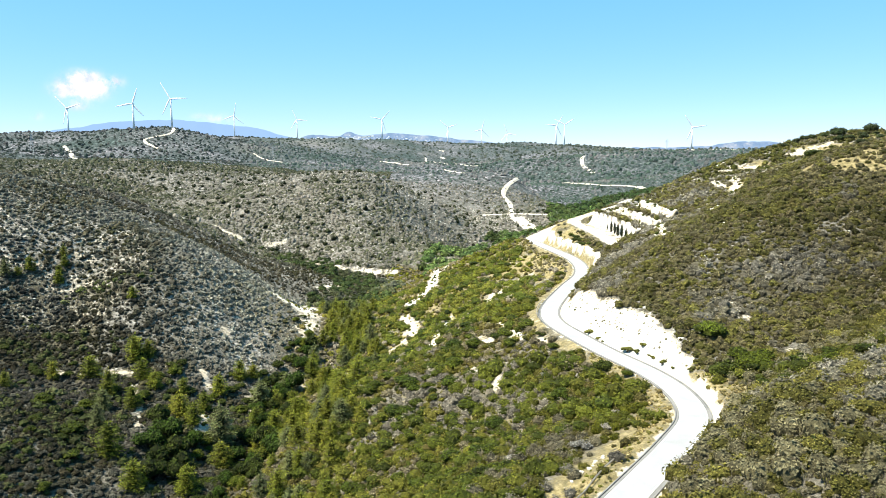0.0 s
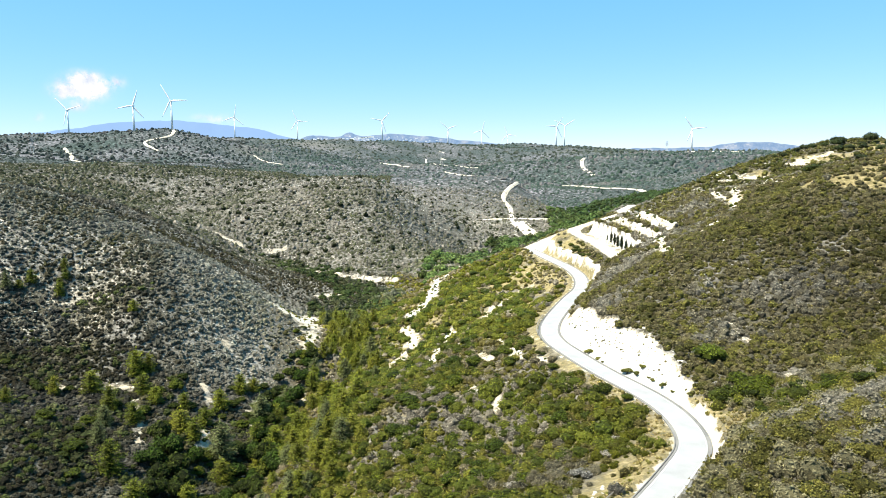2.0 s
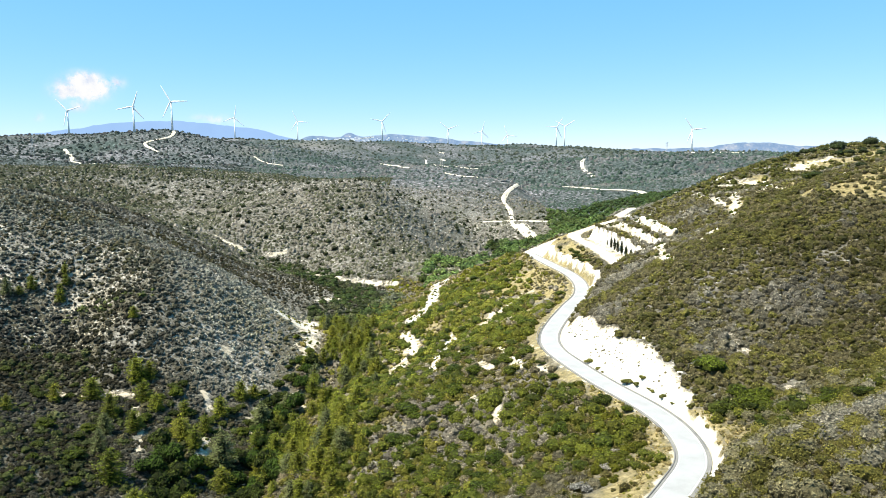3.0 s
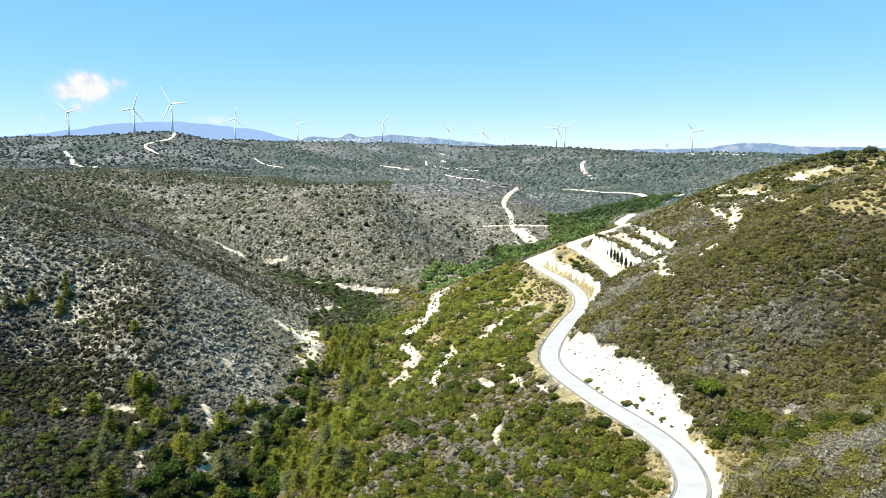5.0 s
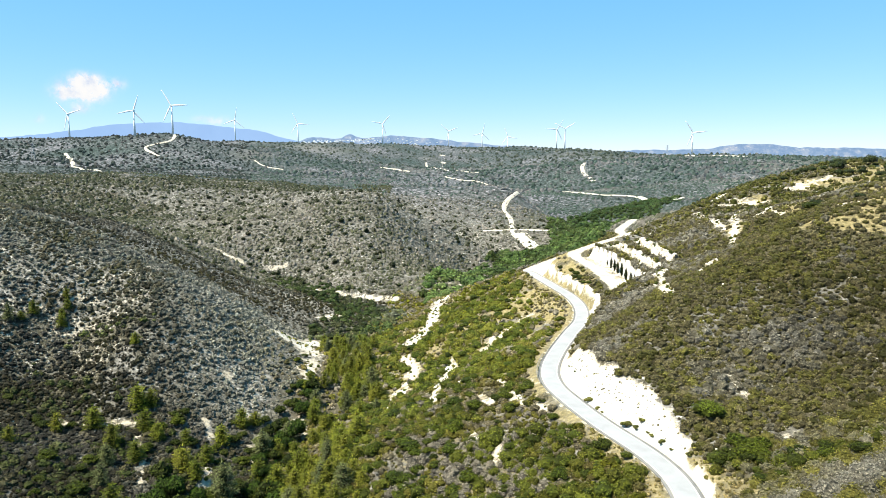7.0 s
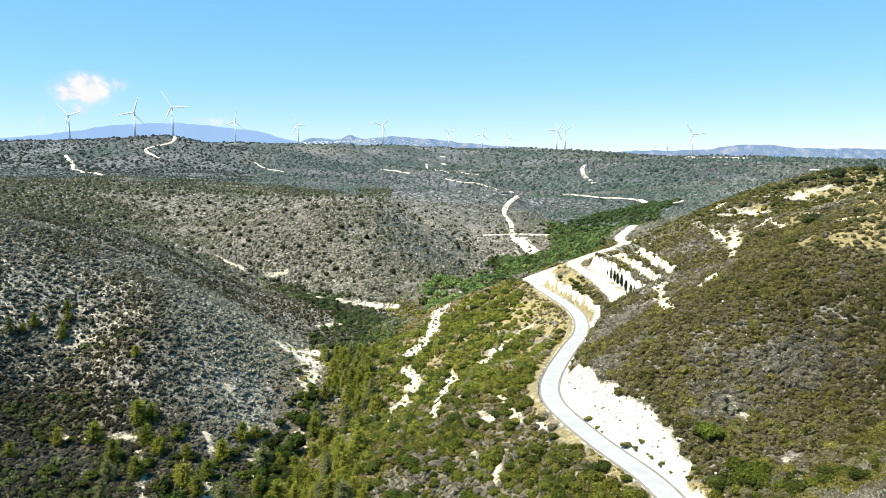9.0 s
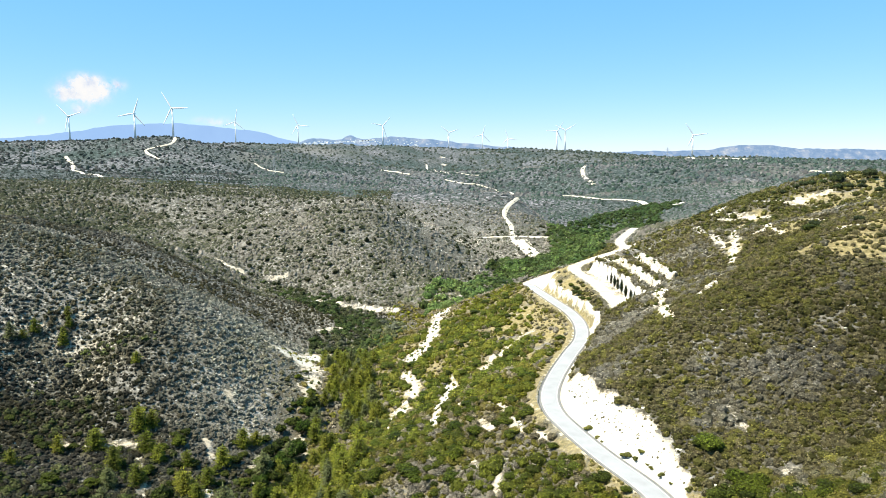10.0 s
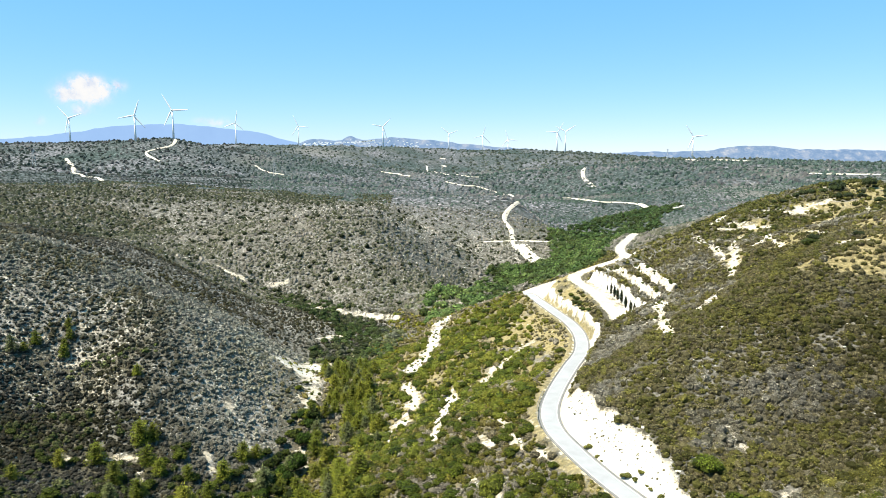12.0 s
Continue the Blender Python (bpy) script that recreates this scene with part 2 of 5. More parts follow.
def spline(points, step):
    """A smooth line through the points, at about that step."""
    p = np.array(points, float)
    p = np.vstack([2 * p[0] - p[1], p, 2 * p[-1] - p[-2]])
    out = []
    for k in range(1, len(p) - 2):
        n = max(2, int(np.linalg.norm(p[k + 1] - p[k]) / step))
        t = np.arange(n)[:, None] / n
        out.append(0.5 * (2 * p[k] + (p[k + 1] - p[k - 1]) * t + (2 * p[k - 1] - 5 * p[k] + 4 * p[k + 1] - p[k + 2]) * t ** 2
                          + (3 * p[k] - p[k - 1] - 3 * p[k + 1] + p[k + 2]) * t ** 3))
    return np.vstack(out + [p[-2:-1]])


ROAD = spline([(-22, -40, 61), (-16, 15, 60.5), (-2, 48, 59.5), (11, 68, 59), (22.4, 84.4, 58.6), (33.6, 100.8, 58.5), (39.3, 111, 58.5), (40.8, 122, 58.5),
               (39, 134, 58.5), (33.5, 150, 58.5), (29.6, 164, 58.5), (27.4, 178, 58), (28.4, 193, 57.4), (33, 211, 57), (41, 234, 57), (48, 253, 57),
               (51.7, 275, 57), (51.5, 296, 57), (48.5, 318, 56.8), (44.5, 344, 56.6), (41.5, 362, 56.2), (36, 376, 53), (26, 392, 46)], 1.5)
UPPER_TRACK = spline([(65.5, 266, 64.3), (66.5, 283, 64), (67, 314, 64.5), (65.3, 331, 65), (62.5, 343, 66), (62.5, 351, 67), (67.5, 357, 68),
                      (76.4, 361, 70.5), (91, 366, 74), (104, 372, 77.5), (123, 385, 81.3), (143, 400, 87.8)], 1.5)
# the hill above the looping track is cut into chalk walls and narrow shelves: distance from the track, height over it
SHELVES = ((3.4, 0.0), (7.0, 0.5), (7.9, 6.4), (11.8, 7.0), (12.8, 10.4), (16.8, 11.2), (18.2, 14.2), (22.0, 15.4))
LOWER_TRACK = spline([(91, 368, 73.6), (97, 395, 71.6), (103, 428, 68.6), (112, 465, 66.6), (126, 506, 65.4), (140, 547, 64.2), (151, 580, 62), (160, 620, 57), (172, 670, 50)], 2.0)


def nearest(x, y, line):
    """The distance from a line and the line's height there, for points within 70 m of its box."""
    d, z, side = np.full(x.shape, 999.0), np.zeros(x.shape), np.zeros(x.shape)
    lo, hi = line.min(0) - 70, line.max(0) + 70
    pick = np.flatnonzero((x > lo[0]) & (x < hi[0]) & (y > lo[1]) & (y < hi[1]))
    ahead = np.gradient(line, axis=0)
    for chunk in np.array_split(pick, max(1, len(pick) // 20000)):
        dx, dy = x[chunk, None] - line[None, :, 0], y[chunk, None] - line[None, :, 1]
        d2 = dx * dx + dy * dy
        k = d2.argmin(1)
        rows = np.arange(len(chunk))
        d[chunk], z[chunk] = np.sqrt(d2[rows, k]), line[k, 2]
        side[chunk] = np.sign(ahead[k, 0] * dy[rows, k] - ahead[k, 1] * dx[rows, k])
        ends = (k == 0) | (k == len(line) - 1)
        d[chunk] = np.where(ends & (d[chunk] > 4), 999.0, d[chunk])
    return d, z, side


def carve(h, x, y, line, half, cut, fill):
    """Cuts a bench for a road into the hill. Returns the new height, the bared rock and the distance from the line."""
    d, z, side = nearest(x, y, line)
    rough = (wander(x, y, 3.0) - 0.5) * 1.2 * np.clip((d - half) / 3, 0, 1)
    out = np.clip(d - half, 0, None)
    top, low = z + cut * out + rough, z - fill * out
    bare = np.where(d < 60, np.clip((h - top) / 1.0 + 0.2, 0, 1) * (d > half - 0.6), 0)
    bare = np.maximum(bare, np.where(d < half, 0.62, 0))
    return np.where(d < 900, np.clip(h, np.minimum(low, top), top), h), bare, d, side


def near_segments(x, y, patches):
    """1 inside worn bare strips, given as lines with a width, fading outside."""
    best = np.zeros(x.shape)
    for x0, y0, x1, y1, w in patches:
        dx, dy = x1 - x0, y1 - y0
        t = np.clip(((x - x0) * dx + (y - y0) * dy) / (dx * dx + dy * dy), 0, 1)
        d = np.hypot(x - x0 - t * dx, y - y0 - t * dy) + (wander(x, y, 2.3) - 0.5) * 1.6 * w + (wander(x, y, 6.0) - 0.5) * 1.4 * w
        best = np.maximum(best, np.clip(1.25 - 0.6 * d / w, 0, 1))
    return best


SCREE = [(-68, 305, -59, 335, 3.2), (-62, 318, -54, 290, 3.4), (-54, 296, -51, 272, 2.0), (-66, 305, -57, 297, 2.8), (-56, 338, -52, 330, 2.2), (-70, 302, -64, 296, 1.5)]
FLANK_CHALK = [(7, 407, -2, 360, 2.3), (-2, 360, -12, 291, 2.4), (-15, 280, -11, 266, 1.3), (-11, 266, -17, 243, 1.5), (2, 258, 0, 228, 1.3), (0, 228, -4, 199, 1.2),
               (-64, 376, -56, 386, 1.5), (-60, 337, -49, 332, 1.8)]
GULLY_CHALK = [(-72, 326, -62, 322, 2.6), (-24, 318, -17, 322, 1.6), (-119, 218.5, -109, 217.5, 0.9), (-103, 218, -95, 218.5, 1.0), (-87, 204, -85, 197, 0.9), (-84, 196, -82, 190, 0.8), (-61, 228, -60, 218, 0.9),
               (-58, 214, -55, 207, 0.8), (-46, 232, -50, 246, 1.0), (-54, 241, -49, 244, 1.0), (-92, 213, -90, 207, 0.9), (-76, 226, -72, 221, 1.0), (-69, 205, -66, 196, 1.1), (-77.6, 253.8, -72, 246, 0.9), (-70, 243, -64.6, 235.6, 0.8)]
LOWER_LEDGES = [(74.8, 212, 85.3, 225, 1.5), (99, 250, 121, 306, 1.4), (121, 306, 131, 322, 1.2), (132, 317, 142, 325, 1.1), (128, 345, 146, 330, 1.6), (160, 385, 181, 383, 2.2), (185, 392, 199, 392, 1.8),
                (137, 278, 135, 258, 1.2), (130, 297, 122, 265, 1.0), (76, 258, 68.5, 228, 1.6), (68.5, 228, 62, 199, 1.2), (62, 231, 68, 230, 1.0),
                (150, 300, 165, 315, 1.3), (18, 258, 25, 269, 1.0), (25, 269, 34, 285, 1.0)]
TERRACES = [(20, 190, 24, 180, 0.9), (9, 190, 12, 182, 0.8), (6, 170, 9, 162, 0.8), (22, 168, 24, 160, 0.7), (15, 196, 17, 190, 0.8), (131, 359, 138, 367, 1.5), (138, 367, 141, 372, 1.6), (131, 357, 136, 345, 1.2), (135, 345, 146, 332, 2.0), (152, 354, 165, 348, 2.2), (165, 348, 174, 348, 1.2), (176, 378, 181, 372, 1.8), (178, 352, 185, 351, 1.5),
            (134, 263, 137, 258.5, 1.4), (107, 220, 109, 211, 0.9), (114, 215, 120, 216.5, 1.0), (120, 216.5, 123, 212.5, 1.0), (117.6, 343, 112.5, 308, 1.0), (112.5, 308, 106, 276, 1.0), (121, 285, 126, 287, 1.2), (186, 323, 180, 312, 1.4)]
UPPER_LEDGES = [(15.5, 226, 18, 233, 1.3), (17.5, 262, 14.5, 247, 0.9), (1, 216, 4, 210, 0.8), (17, 183, 19, 172, 0.7), (14, 166, 11.5, 153, 0.7), (176, 372, 196, 369, 1.6), (168, 352, 180, 350, 1.2),
                (120, 262, 124, 270, 1.0), (141, 324, 150, 322, 1.3), (203, 392, 216, 398, 1.5), (86.3, 227, 78.9, 216.6, 1.2), (2, 256, 12.7, 252.7, 0.7),
                (12.7, 252.7, 17, 262, 0.9), (-18, 233, -25, 214, 0.8)]
EAST_BARE = [(53, 162.5, 56, 161, 1.7), (60.9, 153.3, 61, 144, 1.3), (59.7, 131.3, 65.7, 127.7, 2.0), (70.5, 162.5, 73, 161.5, 1.1), (66, 150, 68, 147, 0.9)]
HILL_STRIPS = LOWER_LEDGES + UPPER_LEDGES + TERRACES
STRAW_STRIPS = [(24, 292, 38, 319, 6.0), (37, 316, 41, 286, 6.0), (122, 262, 140, 290, 5.0), (128, 318, 145, 338, 4.0), (172, 350, 190, 334, 5.0), (104, 262, 112, 285, 3.0), (112, 198, 150, 232, 6.0), (125, 215, 150, 260, 7.0), (150, 300, 175, 330, 7.0), (195, 350, 225, 380, 6.0), (38, 262, 41, 300, 7.0), (46, 122, 47, 108, 3.0), (22, 96, 30, 108, 4.0), (58, 300, 56, 335, 5.0),
                (70, 372, 98, 385, 6.0), (196, 330, 230, 370, 8.0), (8, 72, 20, 92, 4.0), (60, 352, 50, 345, 6.0), (26, 306, 42, 268, 8.0), (28, 250, 35, 222, 4.5), (42, 292, 44, 256, 6.0), (66, 360, 96, 372, 5.0), (120, 212, 132, 216, 5.0), (196, 330, 218, 396, 8.0), (104, 205, 118, 192, 4.0)]


STREAM = np.array([(-60, 40), (-50, 130), (-52, 188), (-58, 212), (-53, 247), (-58, 326), (-35, 380), (-32, 429), (19, 547), (52, 648)], float)


def from_stream(x, y):
    """How far a point lies to the east of the stream bed."""
    return x - np.interp(y, STREAM[:, 1], STREAM[:, 0])


BLUFFS = [(-66, 440, -48, 435, 1.8), (-48, 435, -28, 425, 2.6), (-119, 485, -105, 485, 1.6), (-154, 490, -134, 484, 0.9), (-80, 447, -75, 443, 0.8)]


def bluffs(h, x, y):
    """Steep banks of bare earth above the stream bed: the ground beyond each line stands higher. Returns the height and the bare faces."""
    face = np.zeros(x.shape)
    for x0, y0, x1, y1, rise in BLUFFS:
        dx, dy = x1 - x0, y1 - y0
        long = math.hypot(dx, dy)
        t = ((x - x0) * dx + (y - y0) * dy) / long ** 2
        beyond = (dx * (y - y0) - dy * (x - x0)) / long + (wander(x, y, 4.0) - 0.5) * 3.0
        ends = np.clip((0.62 - np.abs(t - 0.5)) / 0.12, 0, 1)
        h = h + ends * rise * np.clip(beyond / 2.2, 0, 1) * np.exp(-np.clip(beyond - 2.2, 0, None) / 12)
        face = np.maximum(face, np.where((beyond > -0.6) & (beyond < 2.8), ends * (0.30 + 0.7 * wander(x, y, 3.4)), 0))
    return h, face


def land(x, y):
    """The height of the ground, and where it is bare chalk, dry grass and far woodland tinted for haze."""
    h, bluff_face = bluffs(hills(x, y), x, y)
    h, bare4, d4, side4 = carve(h, x, y, LOWER_TRACK, 3.4, 1.3, 0.5)
    bare4 = np.where((d4 > 3.4) & ((side4 > 0) | (d4 > 7)), 0, bare4)
    h, bare2, d2, side2 = carve(h, x, y, UPPER_TRACK, np.where((x > 95) & (y > 355), 1.7, 3.4), 2.4, 0.42)
    z2 = nearest(x, y, UPPER_TRACK)[1]
    ragged = d2 + (wander(x, y, 4.5) - 0.5) * 0.9 + (wander(x, y, 11.0) - 0.5) * 2.2
    step_d, step_h = np.array(SHELVES).T
    stepped = z2 + np.minimum(np.interp(np.where(d2 > 4.2, np.maximum(ragged, 3.4), d2), step_d, step_h), np.interp(y, (312, 334), (16.0, 7.6)))
    inside = (side2 < 0) * np.clip((d2 - 3.2) / 0.2, 0, 1) * np.clip((22 - d2) / 3, 0, 1) * np.clip((y - 258) / 8, 0, 1) * np.clip((349 - y) / 8, 0, 1)
    h = h * (1 - inside) + stepped * inside
    wall = (ragged < 8.6) | ((ragged > 11.6) & (ragged < 13.6) & (y < 342)) | ((ragged > 16.4) & (ragged < 19.2) & (y < 330))
    bare3 = np.where((inside > 0.4) & wall, 0.50 - 0.08 * (ragged > 9) - 0.04 * (ragged > 15) + 0.6 * wander(x, y, 5.5) + 0.3 * ((ragged < 9) & (ragged > 6.3)) - 0.22 * (ragged < 6.0), 0)
    bare2 = np.where(d2 < 4.0, bare2, 0)
    d3 = np.where((inside > 0.4) & (ragged < 8.8), 3.0, 99.0)
    white = np.clip((y - 125) / 9, 0, 1) * np.clip((205 - y) / 10, 0, 1)
    bank = white + np.clip((y - 275) / 15, 0, 1)
    cliff = np.clip((y - 262) / 10, 0, 1) * np.clip((352 - y) / 8, 0, 1)
    h, bare1, d1, side1 = carve(h, x, y, ROAD, 3.6, 1.7 - 0.7 * bank - 0.16 * white * np.clip((184 - y) / 16, 0, 1) + 1.5 * cliff, 0.62)
    bare1 = np.where(d1 > 4.4, bare1 * np.clip(bank * 2 - 0.6, 0, 1) * (d1 < 17), bare1)
    bare1 = np.where((side1 > 0) & (d1 > 3.3), 0, np.where((cliff > 0.5) & (d1 > 6.5), 0, bare1))
    foot = (side1 < 0) & (d1 > 3.6) & (d1 < 5.2 + 3.0 * wander(x, y, 4.0)) & (y > 258) & (y < 352)
    bare1 = np.where(foot, np.maximum(bare1, 0.55 + 0.6 * wander(x, y, 3.0)), bare1)
    bare1 = np.where((cliff > 0.5) & (side1 < 0) & (d1 > 3.0) & (d1 < 4.0 + wander(x, y, 5.0)), 0.2, bare1)
    chalk = np.maximum.reduce([bare1, bare2, bare3, bare4, near_segments(x, y, [(a, b, c, d, w * 1.35) for a, b, c, d, w in FLANK_CHALK]) * (0.74 + 0.36 * wander(x, y, 4.0)), near_segments(x, y, [(a, b, c, d, w * 1.2) for a, b, c, d, w in GULLY_CHALK]) * (0.40 + 0.42 * wander(x, y, 3.0)), near_segments(x, y, EAST_BARE) * (0.22 + 0.32 * wander(x, y, 2.5)), near_segments(x, y, [(a, b, c, d, w * 1.3) for a, b, c, d, w in SCREE]) * (0.55 + 0.6 * wander(x, y, 3.2)), bluff_face, near_segments(x, y, [(a, b, c, d, w * 1.1) for a, b, c, d, w in HILL_STRIPS]) * (0.50 + 0.40 * wander(x, y, 5.0))])
    straw = near_segments(x, y, STRAW_STRIPS) * (0.5 + 0.5 * wander(x, y, 6.0))
    straw = np.maximum(straw, 0.62 * np.clip((6.8 - d1) / 1.5, 0, 1) * (wander(x, y, 7.0) > 0.3))
    # From 650 m out the haze-tinted woodland colours take over.
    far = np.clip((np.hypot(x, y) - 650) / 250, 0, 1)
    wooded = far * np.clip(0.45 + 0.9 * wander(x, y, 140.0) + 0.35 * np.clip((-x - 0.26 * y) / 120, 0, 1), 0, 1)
    return h, chalk, straw, wooded, np.minimum.reduce([d1, d2, d3, d4 + 0.5])


def spread(stops):
    """Grid lines from stretches of (start, end, step)."""
    return np.concatenate([np.arange(a, b, s) for a, b, s in stops] + [[stops[-1][1]]])


gx = spread([(-4900, -1600, 110), (-1600, -500, 24), (-500, -170, 8), (-170, -90, 2.6), (-90, 10, 1.9), (10, 92, 1.0), (92, 230, 1.8), (230, 500, 9), (500, 1600, 24), (1600, 4900, 110)])
gy = spread([(-900, -60, 40), (-60, 50, 6), (50, 210, 1.2), (210, 345, 1.5), (345, 500, 2.0), (500, 760, 6), (760, 2000, 16), (2000, 3600, 32), (3600, 4950, 90)])
X, Y = np.meshgrid(gx, gy)
X, Y = X.ravel(), Y.ravel()
Z, chalk, straw, wooded, clear = land(X, Y)
cols, rows = len(gx), len(gy)
at = (np.arange(rows - 1)[:, None] * cols + np.arange(cols - 1)[None, :]).ravel()
me = mesh_of("ground", np.c_[X, Y, Z], np.c_[at, at + 1, at + cols + 1, at + cols], GROUND, True)
litter = np.clip(0.5 + (from_stream(X, Y) + 8) / 40, 0.0, 0.85) * np.clip((520 - Y) / 60, 0, 1)
litter = np.maximum(litter, np.clip((90 - Z) / 25, 0, 1) * (0.15 * np.clip((330 - Y) / 30, 0, 1) + 0.90 * np.clip((280 - Y) / 40, 0, 1)) * np.clip((-72 - X) / 20, 0, 1))
litter = np.maximum(litter, 0.85 * (X < -0.40 * Y - 10 + (wander(X, Y, 40.0) - 0.5) * 110) * np.clip((Y - 400) / 30, 0, 1) * np.clip((900 - Y) / 60, 0, 1))
litter = np.maximum(litter, 0.30 * np.clip((Y - 390) / 30, 0, 1) * np.clip((600 - Y) / 60, 0, 1) * (X < 40))
litter = litter * (1 - 0.75 * np.clip((wander(X, Y, 13.0) * 0.65 + wander(X, Y, 5.0) * 0.35 - 0.54) / 0.08, 0, 1))
east_of = from_stream(X, Y)
road_x = np.interp(Y, ROAD[:, 1], ROAD[:, 0])
flank = (east_of > 24) & (X < road_x) & (Y > 80) & (Y < 400)
litter = np.where(flank, litter * 0.55, np.where((east_of > 24) & (Y > 60), litter * np.where(Y < 132, 0.6, 0.95 + 0.3 * np.clip((X - 70) / 15, 0, 1) * np.clip((245 - Y) / 20, 0, 1)), litter))
pale_flank = np.clip((east_of + 58) / 22, 0, 1) * np.clip((-6 - east_of) / 8, 0, 1) * np.clip((Y - 225) / 20, 0, 1) * np.clip((350 - Y) / 20, 0, 1)
litter = litter * (1 - pale_flank)
upper = np.clip((-95 - X) / 20, 0, 1) * np.clip((Y - 225) / 20, 0, 1) * np.clip((345 - Y) / 20, 0, 1)
chalk = np.maximum(chalk, np.maximum(0.33 * pale_flank * (0.7 + 0.5 * wander(X, Y, 9.0)), 0.56 * upper * wander(X, Y * 1.8, 8.0)))
rocky = np.clip((X + 160) / 90, 0, 1) * np.clip((Y - 540) / 50, 0, 1) * np.clip((820 - Y) / 60, 0, 1) * (X < 80)
chalk = np.maximum(chalk, rocky * (0.12 + 0.5 * wander(X, Y * 2.6, 26.0) * wander(X, Y, 9.0)))
straw = np.maximum(straw, flank * np.clip(wander(X, Y, 11.0) * 0.6 + wander(X, Y, 4.0) * 0.4, 0, 0.62) * (0.7 + 0.3 * np.clip((Y - 190) / 30, 0, 1)))
for name, values in (("chalk", chalk), ("straw", straw), ("wooded", wooded), ("litter", litter)):
    shade(me, name, values)
tagged(new("ground", me), "scrub-covered chalk hills cut by a wooded gully", "ground", kind="structure")


def height(x, y):
    return land(np.atleast_1d(np.asarray(x, float)), np.atleast_1d(np.asarray(y, float)))[0]


# ---- roads ----
def ribbon(line, offsets, lifts):
    """A strip along a line: sideways offsets and heights over it."""
    ahead = np.gradient(line[:, :2], axis=0)
    ahead /= np.linalg.norm(ahead, axis=1)[:, None]
    right = np.c_[ahead[:, 1], -ahead[:, 0]]
    verts = np.concatenate([np.c_[line[:, :2] + right * np.asarray(o).reshape(-1, 1), line[:, 2] + l] for o, l in zip(offsets, lifts)])
    n = len(line)
    a = np.concatenate([np.arange(n - 1) + k * n for k in range(len(offsets) - 1)])
    return verts, np.c_[a, a + 1, a + n + 1, a + n]


road = tagged(new("road", mesh_of("road", *ribbon(ROAD, (-2.2, -1.1, 0, 1.1, 2.2), (0.10, 0.13, 0.15, 0.13, 0.10)), ASPHALT, True)),
              "pale sun-bleached asphalt road winding round the hillside", "road", kind="structure")
for o in (-1, 1):
    edge = new("road_gutter", mesh_of("road_gutter", *ribbon(ROAD, [o * v for v in (2.22, 2.24, 2.6, 2.65, 2.82, 2.85)], (0.02, 0.09, 0.05, 0.2, 0.2, -0.2)), GUTTER))
    edge.parent = road
    line = new("edge_line", mesh_of("edge_line", *ribbon(ROAD, [o * 1.95, o * 2.06], (0.113, 0.111)), PAINT))
    line.parent = road


def track(points, width, label, step=4.0, lift=1.1):
    """A ragged chalk track laid on the ground."""
    line = spline([(x, y, 0) for x, y in points], step)
    half = width * (0.35 + 0.3 * wander(line[:, 0], line[:, 1], width * 3))
    ahead = np.gradient(line[:, :2], axis=0)
    ahead /= np.linalg.norm(ahead, axis=1)[:, None]
    right = np.c_[ahead[:, 1], -ahead[:, 0]]
    verts = []
    for k in (-1, -0.5, 0, 0.5, 1):
        p = line[:, :2] + right * (half * k)[:, None]
        verts.append(np.c_[p, height(p[:, 0], p[:, 1]) + lift - 0.6 * lift * abs(k)])
    n = len(line)
    a = np.concatenate([np.arange(n - 1) + k * n for k in range(4)])
    return tagged(new("dirt_track", mesh_of("dirt_track", np.concatenate(verts), np.c_[a, a + 1, a + n + 1, a + n], TRACK, True)), label, "track", "chalk tracks", "structure")


upper = UPPER_TRACK.copy()
upper[:, 2] += 0.12
tagged(new("dirt_track", mesh_of("dirt_track", *ribbon(upper, [o * np.where(upper[:, 0] > 95, 0.5, 1.0) for o in (-2.6, -1.2, 0, 1.2, 2.6)], (-0.05, 0, 0.04, 0, -0.05)), TRACK, True)),
       "white chalk track looping up past a row of cypresses", "track", "chalk tracks", "structure")
track([(86, 655), (75.5, 703), (68.7, 730), (71.3, 778), (66.2, 806), (70.7, 823), (77, 832), (86, 848)], 5.0, "white chalk track climbing a far slope", lift=1.7)
track([(92, 645), (83, 676), (74, 724)], 16, "wide chalk apron where tracks meet", lift=1.5)
track([(40, 742), (71, 739), (139, 723)], 4.5, "thin pale track along the valley floor")
lower = LOWER_TRACK + np.array((0, 0, 0.14))
tagged(new("dirt_track", mesh_of("dirt_track", *ribbon(lower, (-2.7, -1.2, 0, 1.2, 2.7), (-0.05, 0, 0.04, 0, -0.05)), TRACK, True)),
       "pale chalk track running down into the valley", "track", "chalk tracks", "structure")
track([(210, 1369), (233, 1302), (246, 1217), (277, 1191), (306, 1172), (312, 1120), (290, 1003), (297, 985), (319, 1018), (340, 1051)], 10, "pale track crossing a distant wooded slope", 12, 1.8)
track([(322, 1690), (311, 1648), (303, 1622), (300, 1591), (302, 1544), (296, 1457)], 8, "winding white track on a distant hillside", 12, 2.0)
track([(-815, 1602), (-780, 1550), (-715, 1430), (-695, 1390), (-660, 1325), (-645, 1318), (-560, 1170), (-484, 1049)], 7, "white track descending a distant ridge", 12, 2.0)
track([(-602, 1577), (-636, 1610), (-659, 1645), (-647, 1664), (-636, 1700), (-629, 1732), (-640, 1780)], 8, "white track climbing to a wind turbine", 12, 2.0)
track([(-430, 1695), (-408, 1668), (-387, 1648), (-353, 1640)], 7, "short white track on a distant slope", 12, 2.0)
